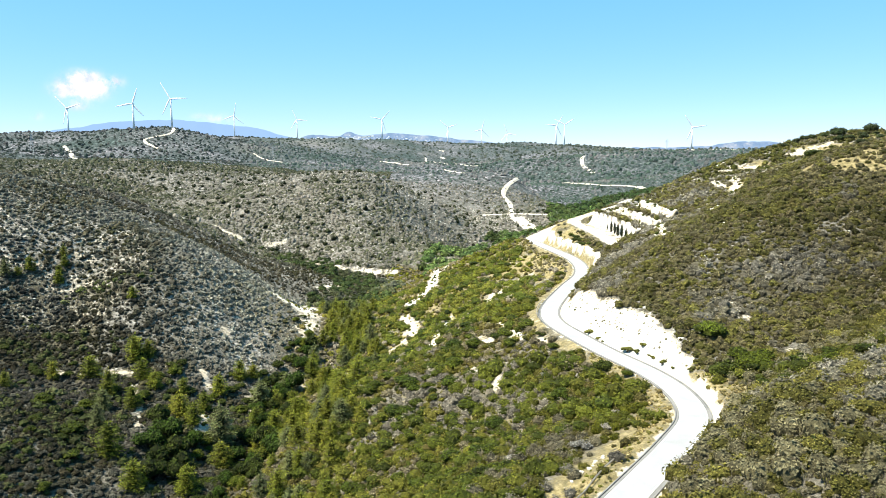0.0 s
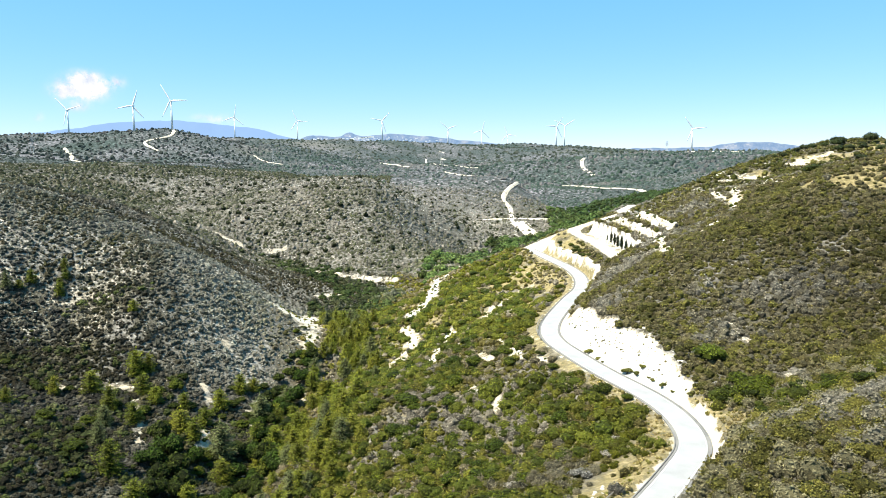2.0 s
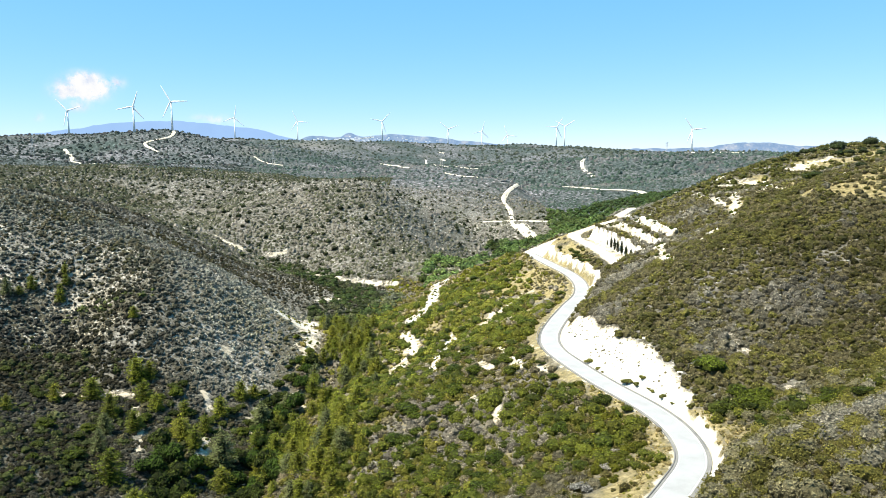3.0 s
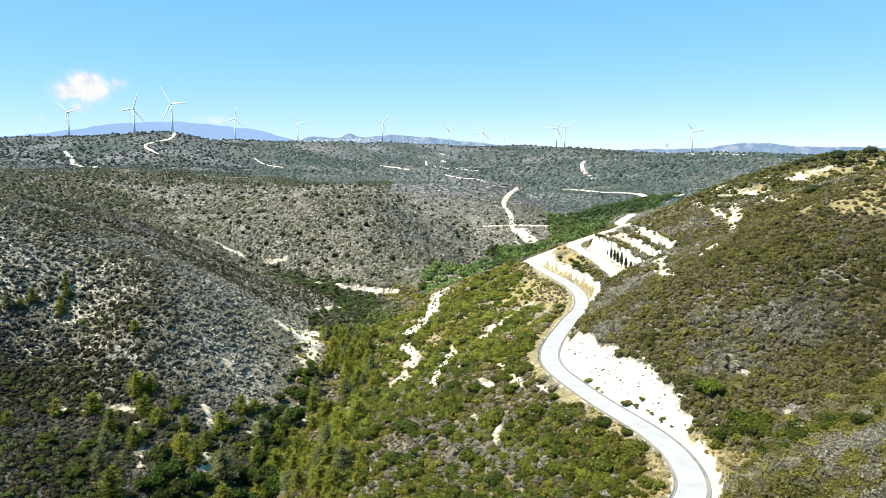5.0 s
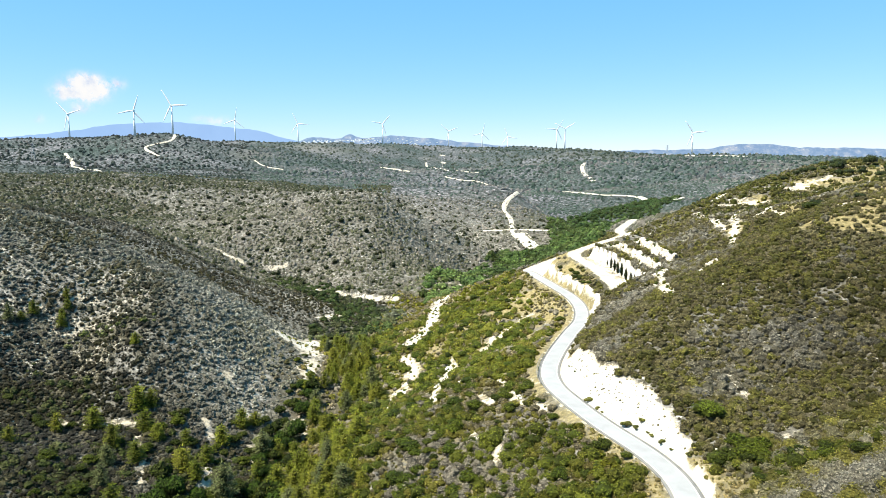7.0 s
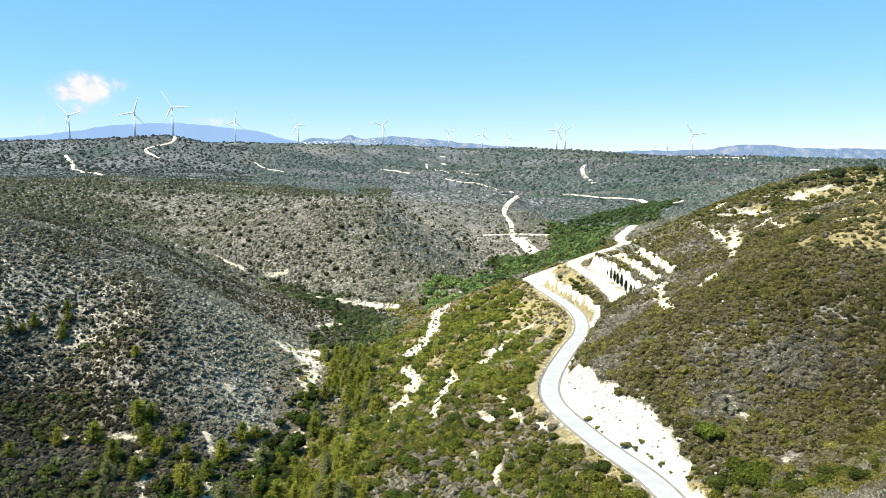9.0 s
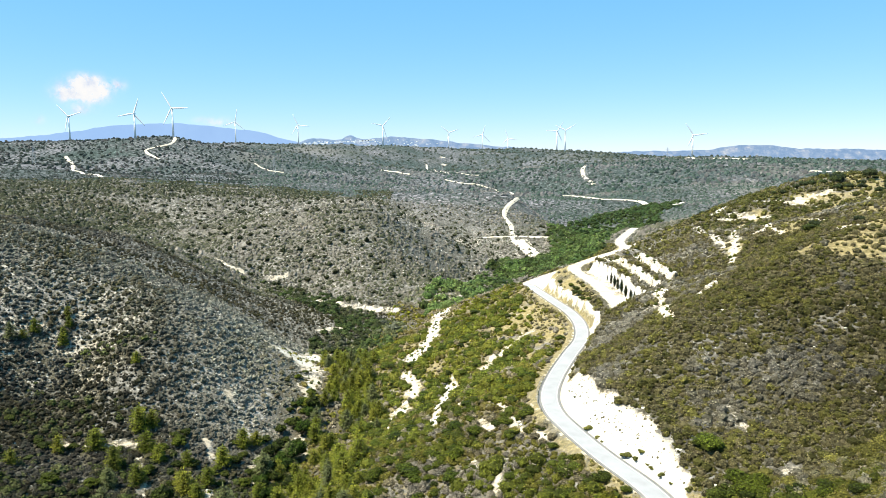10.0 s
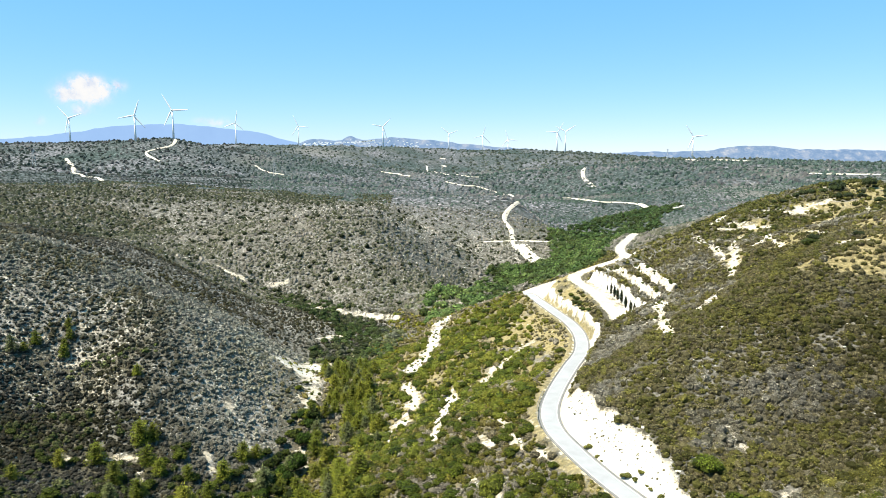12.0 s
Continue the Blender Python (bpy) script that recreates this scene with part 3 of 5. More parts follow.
track([(-58, 2489), (-45, 2250), (-28, 2031), (5, 1930), (36, 1872), (92, 1807)], 8, "pale track on a distant hillside", 12, 2.5)
track([(-12, 2642), (6, 2628)], 16, "small white clearing on a far slope", 6, 2.5)
track([(-6, 2522), (10, 2506)], 15, "small white clearing beside a pylon", 6, 2.5)
track([(-163, 1926), (-124, 1897), (-81, 1806)], 8, "faint pale track on a distant hillside", 12, 2.5)
track([(4, 1745), (18, 1698), (55, 1628), (89, 1590), (114, 1560), (128, 1490), (136, 1430)], 6, "pale track along a distant ridge", 12, 2.2)
track([(700, 2126), (745, 2030), (815, 1967)], 30, "pale dry field beside a distant turbine", 14, 2.5)
track([(722, 1474), (759, 1395), (780, 1321)], 9, "pale straight track on a distant slope", 12, 2.0)


# ---- scrub ----
def ball(level):
    bm = bmesh.new()
    bmesh.ops.create_icosphere(bm, subdivisions=level, radius=1.0)
    v = np.array([p.co[:] for p in bm.verts])
    f = np.array([[p.index for p in q.verts] for q in bm.faces])
    bm.free()
    return v, f


def clump(seed, leaves, size):
    """A low bush: a lumpy heart with leafy sprays standing out of it. One unit across its half width."""
    r = np.random.default_rng(seed)
    v, f = ball(1)
    v = v * (0.72 + 0.3 * r.random((len(v), 1)))
    keep = (v[f][:, :, 2].min(1) > -0.5)
    verts, faces = [v], [f[keep]]
    n = len(v)
    for _ in range(leaves):
        d = r.normal(size=3)
        d[2] = abs(d[2]) * 0.9 + 0.02
        d /= np.linalg.norm(d)
        c = d * (0.78 + 0.3 * r.random())
        # each spray lies roughly along the bush's rounded skin, a little ruffled
        n_out = d + 0.42 * r.normal(size=3)
        n_out /= np.linalg.norm(n_out)
        u = np.cross(n_out, r.normal(size=3))
        u /= np.linalg.norm(u)
        w = np.cross(n_out, u)
        s = size * (0.5 + 0.75 * r.random())
        verts.append(np.array([c - u * s * 0.62 - w * s * 0.3, c + u * s * 0.62 - w * s * 0.3, c + w * s * 0.85]))
        faces.append([[n, n + 1, n + 2]])
        n += 3
    v = np.vstack(verts)
    v[:, 2] = v[:, 2] * 0.72 + 0.25
    return v, np.vstack(faces)


def scatter(x0, x1, y0, y1, step, seed):
    r = np.random.default_rng(seed)
    a, b = np.meshgrid(np.arange(x0, x1, step), np.arange(y0, y1, step))
    return (a.ravel() + r.uniform(-0.5, 0.5, a.size) * step), (b.ravel() + r.uniform(-0.5, 0.5, a.size) * step), r


OLIVE, DARK, GREY = (0.140, 0.134, 0.030), (0.056, 0.058, 0.012), (0.150, 0.146, 0.108)
GREEN, LUSH = (0.108, 0.112, 0.012), (0.132, 0.148, 0.024)
WEST_MIX, EAST_MIX, FLANK_MIX = [(0.060, 0.058, 0.026), (0.077, 0.078, 0.058), (0.082, 0.073, 0.047), (0.110, 0.112, 0.096), (0.108, 0.104, 0.094), (0.157, 0.151, 0.136)], [(0.156, 0.152, 0.046), (0.100, 0.100, 0.032), (0.154, 0.141, 0.078), (0.150, 0.146, 0.044), (0.182, 0.172, 0.138), (0.255, 0.246, 0.226)], [LUSH, GREEN, (0.135, 0.118, 0.042), (0.175, 0.156, 0.110), OLIVE, (0.210, 0.194, 0.172)]
def scrub(name, label, area, step, sizes, kinds, cover, seed, wedge=0.62, only=None, tints=None, bare=False, mat=None, lump=1.0, near=4.9):
    """Thousands of low bushes over a stretch of hill, as one carpet."""
    x, y, r = scatter(*area, step, seed)
    pick = np.abs(x) < wedge * y + 10
    x, y = x[pick], y[pick]
    h, chalk, straw, wooded, clear = land(x, y)
    east = from_stream(x, y) > 0
    full = wander(x, y, 14.0) * 0.5 + wander(x, y, 5.0) * 0.5
    chance = np.where(east, cover[1], cover[0]) * (0.55 + 0.9 * full) * (1 - 0.75 * np.clip(straw * 1.6, 0, 1))
    pick = (r.random(len(x)) < chance) & ((chalk > 0.5) if bare else (chalk < 0.35)) & (clear > (5.0 if bare else near))
    if only:
        pick &= only(from_stream(x, y), x, y)
    x, y, h, east = x[pick], y[pick], h[pick], east[pick]
    mood = 1.5 * (wander(x, y, 22.0 * lump) * 0.6 + wander(x, y, 7.0 * lump) * 0.35 - 0.48) + r.random(len(x)) * 0.3 + 0.38
    k = np.clip((mood * 6).astype(int), 0, 5)
    beyond = x > np.interp(y, ROAD[:, 1], ROAD[:, 0])
    tint = np.where(east[:, None], np.where(beyond[:, None], np.array(EAST_MIX)[k], np.array(FLANK_MIX)[k]), np.array(WEST_MIX)[k])
    if tints:
        tint = np.array(tints)[k]
    else:
        stream = from_stream(x, y)
        # dense only makes tints darker on these stretches; the number of bushes is unchanged.
        dense = np.where(east, 0.46 * np.clip((196 - y) / 30, 0, 1) * np.clip((x - 66) / 18, 0, 1), np.clip((92 - h) / 25, 0, 1) * (0.10 * np.clip((325 - y) / 35, 0, 1) + 0.34 * np.clip((292 - y) / 35, 0, 1)) * np.clip((-75 - x) / 25, 0, 1))
        pale = np.clip((stream + 58) / 22, 0, 1) * np.clip((-6 - stream) / 8, 0, 1) * np.clip((y - 215) / 25, 0, 1) * np.clip((355 - y) / 20, 0, 1) * (0.2 + 0.3 * r.random(len(x)))
        tint = tint * (1 - pale)[:, None] + np.array((0.36, 0.35, 0.32)) * pale[:, None]
        tint = tint * (1 - dense)[:, None]
    tint = tint * np.where(east & ~beyond, 1.1 + 0.38 * np.clip((y - 185) / 40, 0, 1), np.where(~east & (y < 345), 1.0 + 1.05 * np.clip((y - 222 - 16 * np.clip((-80 - x) / 15, 0, 1)) / 30, 0, 1), 1))[:, None]
    tint = tint * np.where((x < -0.26 * y) & (y > 900), 0.5, 1.0)[:, None]
    tint = tint * (0.75 + 0.5 * r.random((len(x), 1)))
    size = sizes[0] + (sizes[1] - sizes[0]) * r.random(len(x)) ** 2
    size *= np.where(east, 1.15, 0.95)
    which = r.integers(0, len(kinds), len(x))
    turn = r.uniform(0, 2 * math.pi, len(x))
    tall = r.uniform(0.85, 1.45, len(x))
    all_v, all_f, all_t, n = [], [], [], 0
    for w, (v, f) in enumerate(kinds):
        p = np.flatnonzero(which == w)
        c, s = np.cos(turn[p])[:, None], np.sin(turn[p])[:, None]
        q = np.stack([(v[:, 0] * c - v[:, 1] * s) * size[p, None] + x[p, None], (v[:, 0] * s + v[:, 1] * c) * size[p, None] + y[p, None],
                      v[:, 2] * (size[p] * tall[p])[:, None] + h[p, None] - 0.05], -1)
        all_v.append(q.reshape(-1, 3))
        all_f.append((f[None] + (np.arange(len(p)) * len(v))[:, None, None]).reshape(-1, 3) + n)
        # Halved tint on the inner lump stands in for shade under the sprays.
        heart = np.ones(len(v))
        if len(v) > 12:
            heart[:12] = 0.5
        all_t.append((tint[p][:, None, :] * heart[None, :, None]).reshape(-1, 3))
        n += len(p) * len(v)
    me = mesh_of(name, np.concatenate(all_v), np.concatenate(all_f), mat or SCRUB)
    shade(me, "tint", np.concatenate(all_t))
    return tagged(new(name, me), label, "scrub", kind="stuff")


CLOSE_KINDS = [clump(s, 96, 0.19) for s in range(5)]
NEAR_KINDS = [clump(s, 32, 0.36) for s in range(6)]
BIG_KINDS = [clump(s, 80, 0.2) for s in range(80, 84)]
TUFT_KINDS = [clump(s, 12, 0.48) for s in range(90, 94)]
SMALL_KINDS = [clump(s, 30, 0.32) for s in range(10, 16)]
TREE_KINDS = [clump(s, 26, 0.36) for s in range(70, 75)]
MID_KINDS = [clump(s, 7, 0.65) for s in range(20, 26)]
FAR_KINDS = [(v * (0.7 + 0.45 * np.random.default_rng(s).random((len(v), 1))) * (1, 1, 0.8), f[v[f][:, :, 2].mean(1) > -0.35]) for s in range(40, 44) for v, f in [ball(1)]]
def dome(seed):
    """A far bush: an uneven low dome."""
    r = np.random.default_rng(seed)
    ring = np.array([(math.cos(k * 1.2566), math.sin(k * 1.2566), 0.0) for k in range(5)]) * r.uniform(0.75, 1.15, (5, 1))
    mid = np.array([(0.72 * math.cos(k * 2.0944 + 0.5), 0.72 * math.sin(k * 2.0944 + 0.5), 0.55) for k in range(3)]) * r.uniform(0.8, 1.15, (3, 1))
    v = np.vstack([ring, mid, [(0.05, -0.05, 0.85)]])
    return v, np.array([(0, 1, 5), (1, 2, 6), (2, 3, 6), (3, 4, 7), (4, 0, 7), (1, 6, 5), (3, 7, 6), (0, 5, 7), (5, 6, 8), (6, 7, 8), (7, 5, 8)])


LOW_KINDS = [dome(s) for s in range(44, 48)]
scrub("spur_scrub", "olive and grey garrigue bushes on the near spur", (10, 92, 50, 128), 1.3, (0.45, 1.5), CLOSE_KINDS, (1.2, 1.25), 101, only=lambda e, x, y: x > np.interp(y, ROAD[:, 1], ROAD[:, 0]), near=6.8,
      tints=[(0.178, 0.170, 0.046), (0.118, 0.116, 0.032), (0.195, 0.184, 0.118), (0.168, 0.160, 0.044), (0.220, 0.210, 0.172), (0.255, 0.246, 0.222)])
scrub("flank_scrub", "green and olive bushes on the slope below the road", (-50, 38, 80, 128), 1.4, (0.45, 1.35), CLOSE_KINDS, (1.1, 1.15), 111, only=lambda e, x, y: x < np.interp(y, ROAD[:, 1], ROAD[:, 0]), near=4.2)
scrub("east_hill_scrub", "olive brown bushes crowding the hillside above the road", (-52, 148, 128, 235), 1.36, (0.45, 1.3), SMALL_KINDS, (0.0, 1.3), 112)
scrub("west_hill_scrub", "grey-green cushion bushes on a pale stony hill", (-170, -30, 138, 235), 1.2, (0.45, 1.35), SMALL_KINDS, (1.5, 0.0), 113)
scrub("hillside_scrub", "grey-green bushes dotted over pale stony slopes", (-280, 230, 235, 440), 2.12, (0.45, 1.4), MID_KINDS, (1.1, 1.15), 102,
      only=lambda e, x, y: (e > -15) | (y > 335))
scrub("upper_west_scrub", "low grey cushion bushes crowded over a chalk hill", (-215, -40, 235, 336), 1.42, (0.4, 1.45), MID_KINDS, (1.25, 0.0), 114, only=lambda e, x, y: e < -14)
scrub("valley_side_scrub", "grey-green bushes crowded over a stony hill", (-480, 330, 440, 820), 2.75, (0.6, 1.9), LOW_KINDS + FAR_KINDS[:1], (1.3, 1.1), 103,
      tints=[(0.092, 0.096, 0.078), (0.128, 0.126, 0.124), (0.068, 0.074, 0.058), (0.152, 0.147, 0.150), (0.106, 0.108, 0.098), (0.195, 0.187, 0.192)])
scrub("foot_scrub", "dull green and grey bushes at the foot of the stony hill", (-270, 20, 432, 570), 2.2, (0.6, 1.6), LOW_KINDS, (1.0, 0.8), 154,
      only=lambda e, x, y: wander(x, y, 17.0) > 0.25, tints=[(0.066, 0.074, 0.050), (0.082, 0.088, 0.066), (0.058, 0.066, 0.042), (0.095, 0.096, 0.080), (0.070, 0.078, 0.054), (0.110, 0.106, 0.092)])
scrub("valley_side_bushes", "larger dark evergreen bushes dotted over the grey hill", (-420, 120, 450, 800), 9.5, (1.3, 2.6), MID_KINDS, (0.8, 0.5), 151,
      tints=[(0.045, 0.056, 0.024), (0.060, 0.072, 0.034), (0.050, 0.062, 0.028), (0.085, 0.092, 0.045), (0.055, 0.066, 0.030), (0.10, 0.10, 0.06)])
# Foliage greens shifted to blue-grey: distance haze mixed into the tints.
FAR_HAZE_TINTS = [(0.044, 0.072, 0.064), (0.066, 0.090, 0.094), (0.038, 0.062, 0.056), (0.096, 0.104, 0.118), (0.054, 0.082, 0.078), (0.130, 0.132, 0.148)]
scrub("distant_scrub", "dark green scrub covering far slopes, tinted bluish for haze", (-800, 800, 820, 1320), 6.0, (0.9, 2.5), LOW_KINDS, (0.85, 0.95), 104, tints=FAR_HAZE_TINTS, lump=6.0)
scrub("far_ridge_scrub", "dark green woodland on a far ridge, tinted blue for haze", (-1300, 1300, 1320, 2100), 13.5, (2.4, 5.2), LOW_KINDS, (0.85, 0.95), 109, tints=FAR_HAZE_TINTS, lump=9.0)
# Greyed greens again carry haze in the tint.
scrub("horizon_scrub", "dark woodland on the furthest ridges, tinted for haze", (-2100, 2100, 2100, 3400), 25.0, (3.0, 6.5), LOW_KINDS, (0.8, 0.9), 108,
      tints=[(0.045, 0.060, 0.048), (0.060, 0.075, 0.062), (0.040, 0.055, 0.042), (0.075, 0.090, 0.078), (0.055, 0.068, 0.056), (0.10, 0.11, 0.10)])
scrub("ridge_thicket", "dense dark green bushes along the crest of the chalk hill", (-520, -60, 420, 900), 3.3, (1.1, 2.5), LOW_KINDS, (0.85, 0.85), 110,
      only=lambda e, x, y: ((x < -0.40 * y - 20 + (wander(x, y, 40.0) - 0.5) * 120) | (y > 690 + (wander(x, y, 60.0) - 0.5) * 120)) & (wander(x, y, 18.0) > 0.3), tints=[(0.036, 0.042, 0.024), (0.042, 0.050, 0.030), (0.036, 0.044, 0.028), (0.056, 0.060, 0.040), (0.040, 0.044, 0.024), (0.048, 0.056, 0.036)])
scrub("valley_thicket", "dark evergreen thicket along the stream bed", (-160, 0, 340, 520), 2.7, (1.0, 2.7), TREE_KINDS, (0.95, 0.95), 105,
      only=lambda e, x, y: np.abs(x - np.interp(y, (340, 365, 393, 425, 452, 474, 487), (-44, -42, -46, -60, -82, -104, -128))) < (11 + 18 * wander(x, y, 22.0)) * np.clip((492 - y) / 40, 0, 1), tints=[(0.060, 0.078, 0.024), (0.062, 0.095, 0.030), (0.085, 0.120, 0.038), (0.055, 0.070, 0.026), (0.110, 0.122, 0.060), (0.135, 0.145, 0.105)])
VALLEY_TREES = [(0.055, 0.085, 0.025), (0.064, 0.112, 0.036), (0.082, 0.134, 0.044), (0.050, 0.072, 0.022), (0.100, 0.145, 0.052), (0.064, 0.106, 0.038)]
off_track = lambda x, y: np.abs(x - np.interp(y, LOWER_TRACK[:, 1], LOWER_TRACK[:, 0])) > 9
scrub("far_thicket", "dark green trees filling the side valley", (-10, 300, 390, 800), 4.0, (1.7, 3.9), TREE_KINDS, (0.2, 1.0), 106,
      only=lambda e, x, y: (e > 5 + (wander(x, y, 22.0) - 0.5) * 20) & ((y < 640) | (x > 94 + (y - 640) * 0.12)) & (x < 92 + (y - 430) * 0.32 + (wander(x, y, 30.0) - 0.5) * 30) & ((y > 525) | (e < 12 + 8 * wander(x, y, 12.0)) | ((x > 56) & (y > 392)) | ((e < 62) & (y > 400) & (wander(x, y, 9.0) > 0.42))) & off_track(x, y)
      & (np.abs(y - 740 + 0.16 * (x - 40)) > 6), tints=VALLEY_TREES)
scrub("upper_valley_trees", "dark green woodland along a side valley", (80, 380, 740, 1080), 6.2, (2.2, 4.6), TREE_KINDS, (0.2, 1.0), 152,
      only=lambda e, x, y: (x > 108 + (y - 740) * 0.37 + (wander(x, y, 40.0) - 0.5) * 50) & (x < 210 + (y - 740) * 0.42 + (wander(x, y, 40.0) - 0.5) * 60), tints=VALLEY_TREES)
GROVE = [(0.045, 0.062, 0.012), GREEN, (0.060, 0.090, 0.014), OLIVE, (0.050, 0.070, 0.014), LUSH]
scrub("flank_thicket", "large rounded green bushes thronging the slope below the road", (-42, 36, 84, 352), 2.2, (0.9, 2.1), BIG_KINDS, (0.0, 1.0), 131,
      only=lambda e, x, y: (e > 18) & (x < np.interp(y, ROAD[:, 1], ROAD[:, 0]) - 6) & (wander(x, y, 12.0) * 0.6 + wander(x, y, 5.0) * 0.4 > 0.50 - 0.10 * np.clip((y - 225) / 20, 0, 1)), tints=[(0.096, 0.104, 0.018), (0.112, 0.130, 0.020), (0.064, 0.084, 0.014), (0.126, 0.134, 0.024), (0.068, 0.086, 0.015), (0.108, 0.126, 0.020)])
scrub("west_thicket", "dark green bushes gathering towards the stream bed", (-165, -50, 135, 262), 2.6, (0.7, 1.9), NEAR_KINDS, (1.0, 0.0), 132,
      only=lambda e, x, y: (wander(x, y, 15.0) * 0.6 + wander(x, y, 6.0) * 0.4 > 0.42 + 0.0040 * np.clip(y - 200, -40, 60) - 0.05 * ((e > -22) & (y < 212)) + 0.3 * np.clip((e + 50) / 15, 0, 1) * (y > 218)), tints=[(0.045, 0.060, 0.022), (0.070, 0.082, 0.036), (0.060, 0.078, 0.026), (0.092, 0.090, 0.056), (0.050, 0.066, 0.022), (0.085, 0.098, 0.048)])
scrub("crease_thicket", "green bushes filling the crease behind the spur", (47, 84, 100, 130), 1.7, (0.8, 1.8), BIG_KINDS, (0.0, 1.3), 133,
      only=lambda e, x, y: np.abs(y - 123.5 + (x - 47) * 0.48) < 2.2 + 2.8 * wander(x, y, 6.0), tints=[(0.105, 0.118, 0.020), (0.066, 0.086, 0.016), (0.130, 0.140, 0.026), (0.085, 0.102, 0.018), (0.120, 0.118, 0.030), (0.095, 0.112, 0.020)])
scrub("hilltop_thicket", "dark bushes between pale ledges on the hilltop", (120, 235, 300, 440), 2.9, (0.8, 1.9), NEAR_KINDS, (0.0, 0.85), 134,
      only=lambda e, x, y: wander(x, y, 13.0) > 0.46, tints=[(0.088, 0.096, 0.024), (0.110, 0.116, 0.028), (0.145, 0.138, 0.038), (0.098, 0.106, 0.026), (0.165, 0.154, 0.050), (0.115, 0.125, 0.028)])
scrub("east_undergrowth", "dry brown and grey dwarf shrubs between the bushes", (38, 170, 124, 330), 1.3, (0.35, 0.95), TUFT_KINDS, (0.0, 1.15), 141,
      tints=[(0.100, 0.092, 0.036), (0.105, 0.095, 0.058), (0.125, 0.115, 0.060), (0.12, 0.110, 0.070), (0.110, 0.102, 0.045), (0.16, 0.152, 0.13)])
scrub("spur_undergrowth", "grey and khaki dwarf shrubs on the near spur", (10, 92, 50, 126), 0.9, (0.3, 0.7), TUFT_KINDS, (0.0, 1.0), 143, only=lambda e, x, y: x > np.interp(y, ROAD[:, 1], ROAD[:, 0]), near=6.0,
      tints=[(0.150, 0.140, 0.092), (0.132, 0.122, 0.060), (0.170, 0.160, 0.128), (0.122, 0.112, 0.044), (0.195, 0.185, 0.155), (0.235, 0.226, 0.200)])
scrub("west_undergrowth", "grey leafless dwarf shrubs between the cushions", (-215, -45, 140, 345), 1.4, (0.25, 0.8), FAR_KINDS, (1.05, 0.0), 142,
      tints=[(0.090, 0.082, 0.060), (0.112, 0.106, 0.088), (0.128, 0.120, 0.106), (0.116, 0.112, 0.090), (0.160, 0.150, 0.136), (0.205, 0.195, 0.182)])
scrub("verge_grass", "dry straw-coloured grass and low green plants along the road", (-5, 60, 55, 150), 0.8, (0.15, 0.5), TUFT_KINDS, (0.0, 2.6), 153, near=3.3,
      only=lambda e, x, y: np.abs(x - np.interp(y, ROAD[:, 1], ROAD[:, 0])) < 9, tints=[(0.36, 0.30, 0.15), (0.30, 0.26, 0.11), (0.22, 0.21, 0.06), (0.40, 0.34, 0.19), (0.17, 0.18, 0.04), (0.33, 0.29, 0.16)])
scrub("bank_tufts", "small dark tufts dotted over the white bank", (30, 54, 126, 200), 1.2, (0.12, 0.32), FAR_KINDS, (0.0, 0.8), 107, bare=True, tints=[(0.09, 0.085, 0.05), (0.12, 0.115, 0.07), DARK, (0.15, 0.14, 0.10), GREY, (0.20, 0.19, 0.15)])


# ---- loose limestone on the western hills ----
STONE_KINDS = [(v * (0.6 + 0.6 * np.random.default_rng(s).random((len(v), 1))) * (1, 0.8, 0.5), f[v[f][:, :, 2].max(1) > 0.1]) for s in range(60, 65) for v, f in [ball(1)]]
scrub("limestone_rubble", "pale limestone rocks scattered over the hillside", (-230, -40, 200, 440), 1.7, (0.15, 0.5), STONE_KINDS, (0.5, 0.0), 120, mat=STONE,
      only=lambda e, x, y: (wander(x, y, 16.0) * 0.6 + wander(x, y, 5.0) * 0.4 > 0.47) & (e < -25))
scrub("hill_rubble", "pale limestone ledges and rocks on a stony hill", (-330, 60, 470, 660), 3.0, (0.3, 0.9), STONE_KINDS, (0.7, 0.7), 121, mat=STONE,
      only=lambda e, x, y: wander(x, y * 2.2, 24.0) * 0.6 + wander(x, y, 7.0) * 0.4 > 0.5)
scrub("east_rubble", "pale stones between the bushes of the hillside", (30, 210, 130, 400), 3.2, (0.2, 0.6), STONE_KINDS, (0.0, 0.5), 122, mat=STONE,
      only=lambda e, x, y: wander(x, y, 13.0) > 0.55)


scrub("ledge_rubble", "broken white chalk and rocks along the ledges", (60, 232, 190, 420), 1.5, (0.25, 0.8), STONE_KINDS, (0.0, 1.0), 123, mat=STONE, bare=True)
scrub("ledge_tufts", "low olive bushes breaking up the pale ledges", (60, 232, 190, 420), 1.9, (0.3, 0.9), MID_KINDS, (0.0, 0.55), 124, bare=True, tints=GROVE)
scrub("flank_rubble", "white chalk rocks in worn strips below the road", (-70, 35, 150, 420), 1.6, (0.2, 0.6), STONE_KINDS, (0.8, 0.9), 125, mat=STONE, bare=True)
scrub("flank_tufts", "small green tufts breaking up the chalk strips", (-75, 35, 150, 420), 2.2, (0.3, 0.8), MID_KINDS, (0.5, 0.5), 126, bare=True, tints=GROVE)


# ---- trees and large bushes ----
def merged(pieces):
    """Joins (vertices, faces) pieces into one pair."""
    n, vs, fs = 0, [], []
    for v, f in pieces:
        vs.append(v)
        fs.append(np.asarray(f) + n)
        n += len(v)
    return np.vstack(vs), np.vstack(fs)


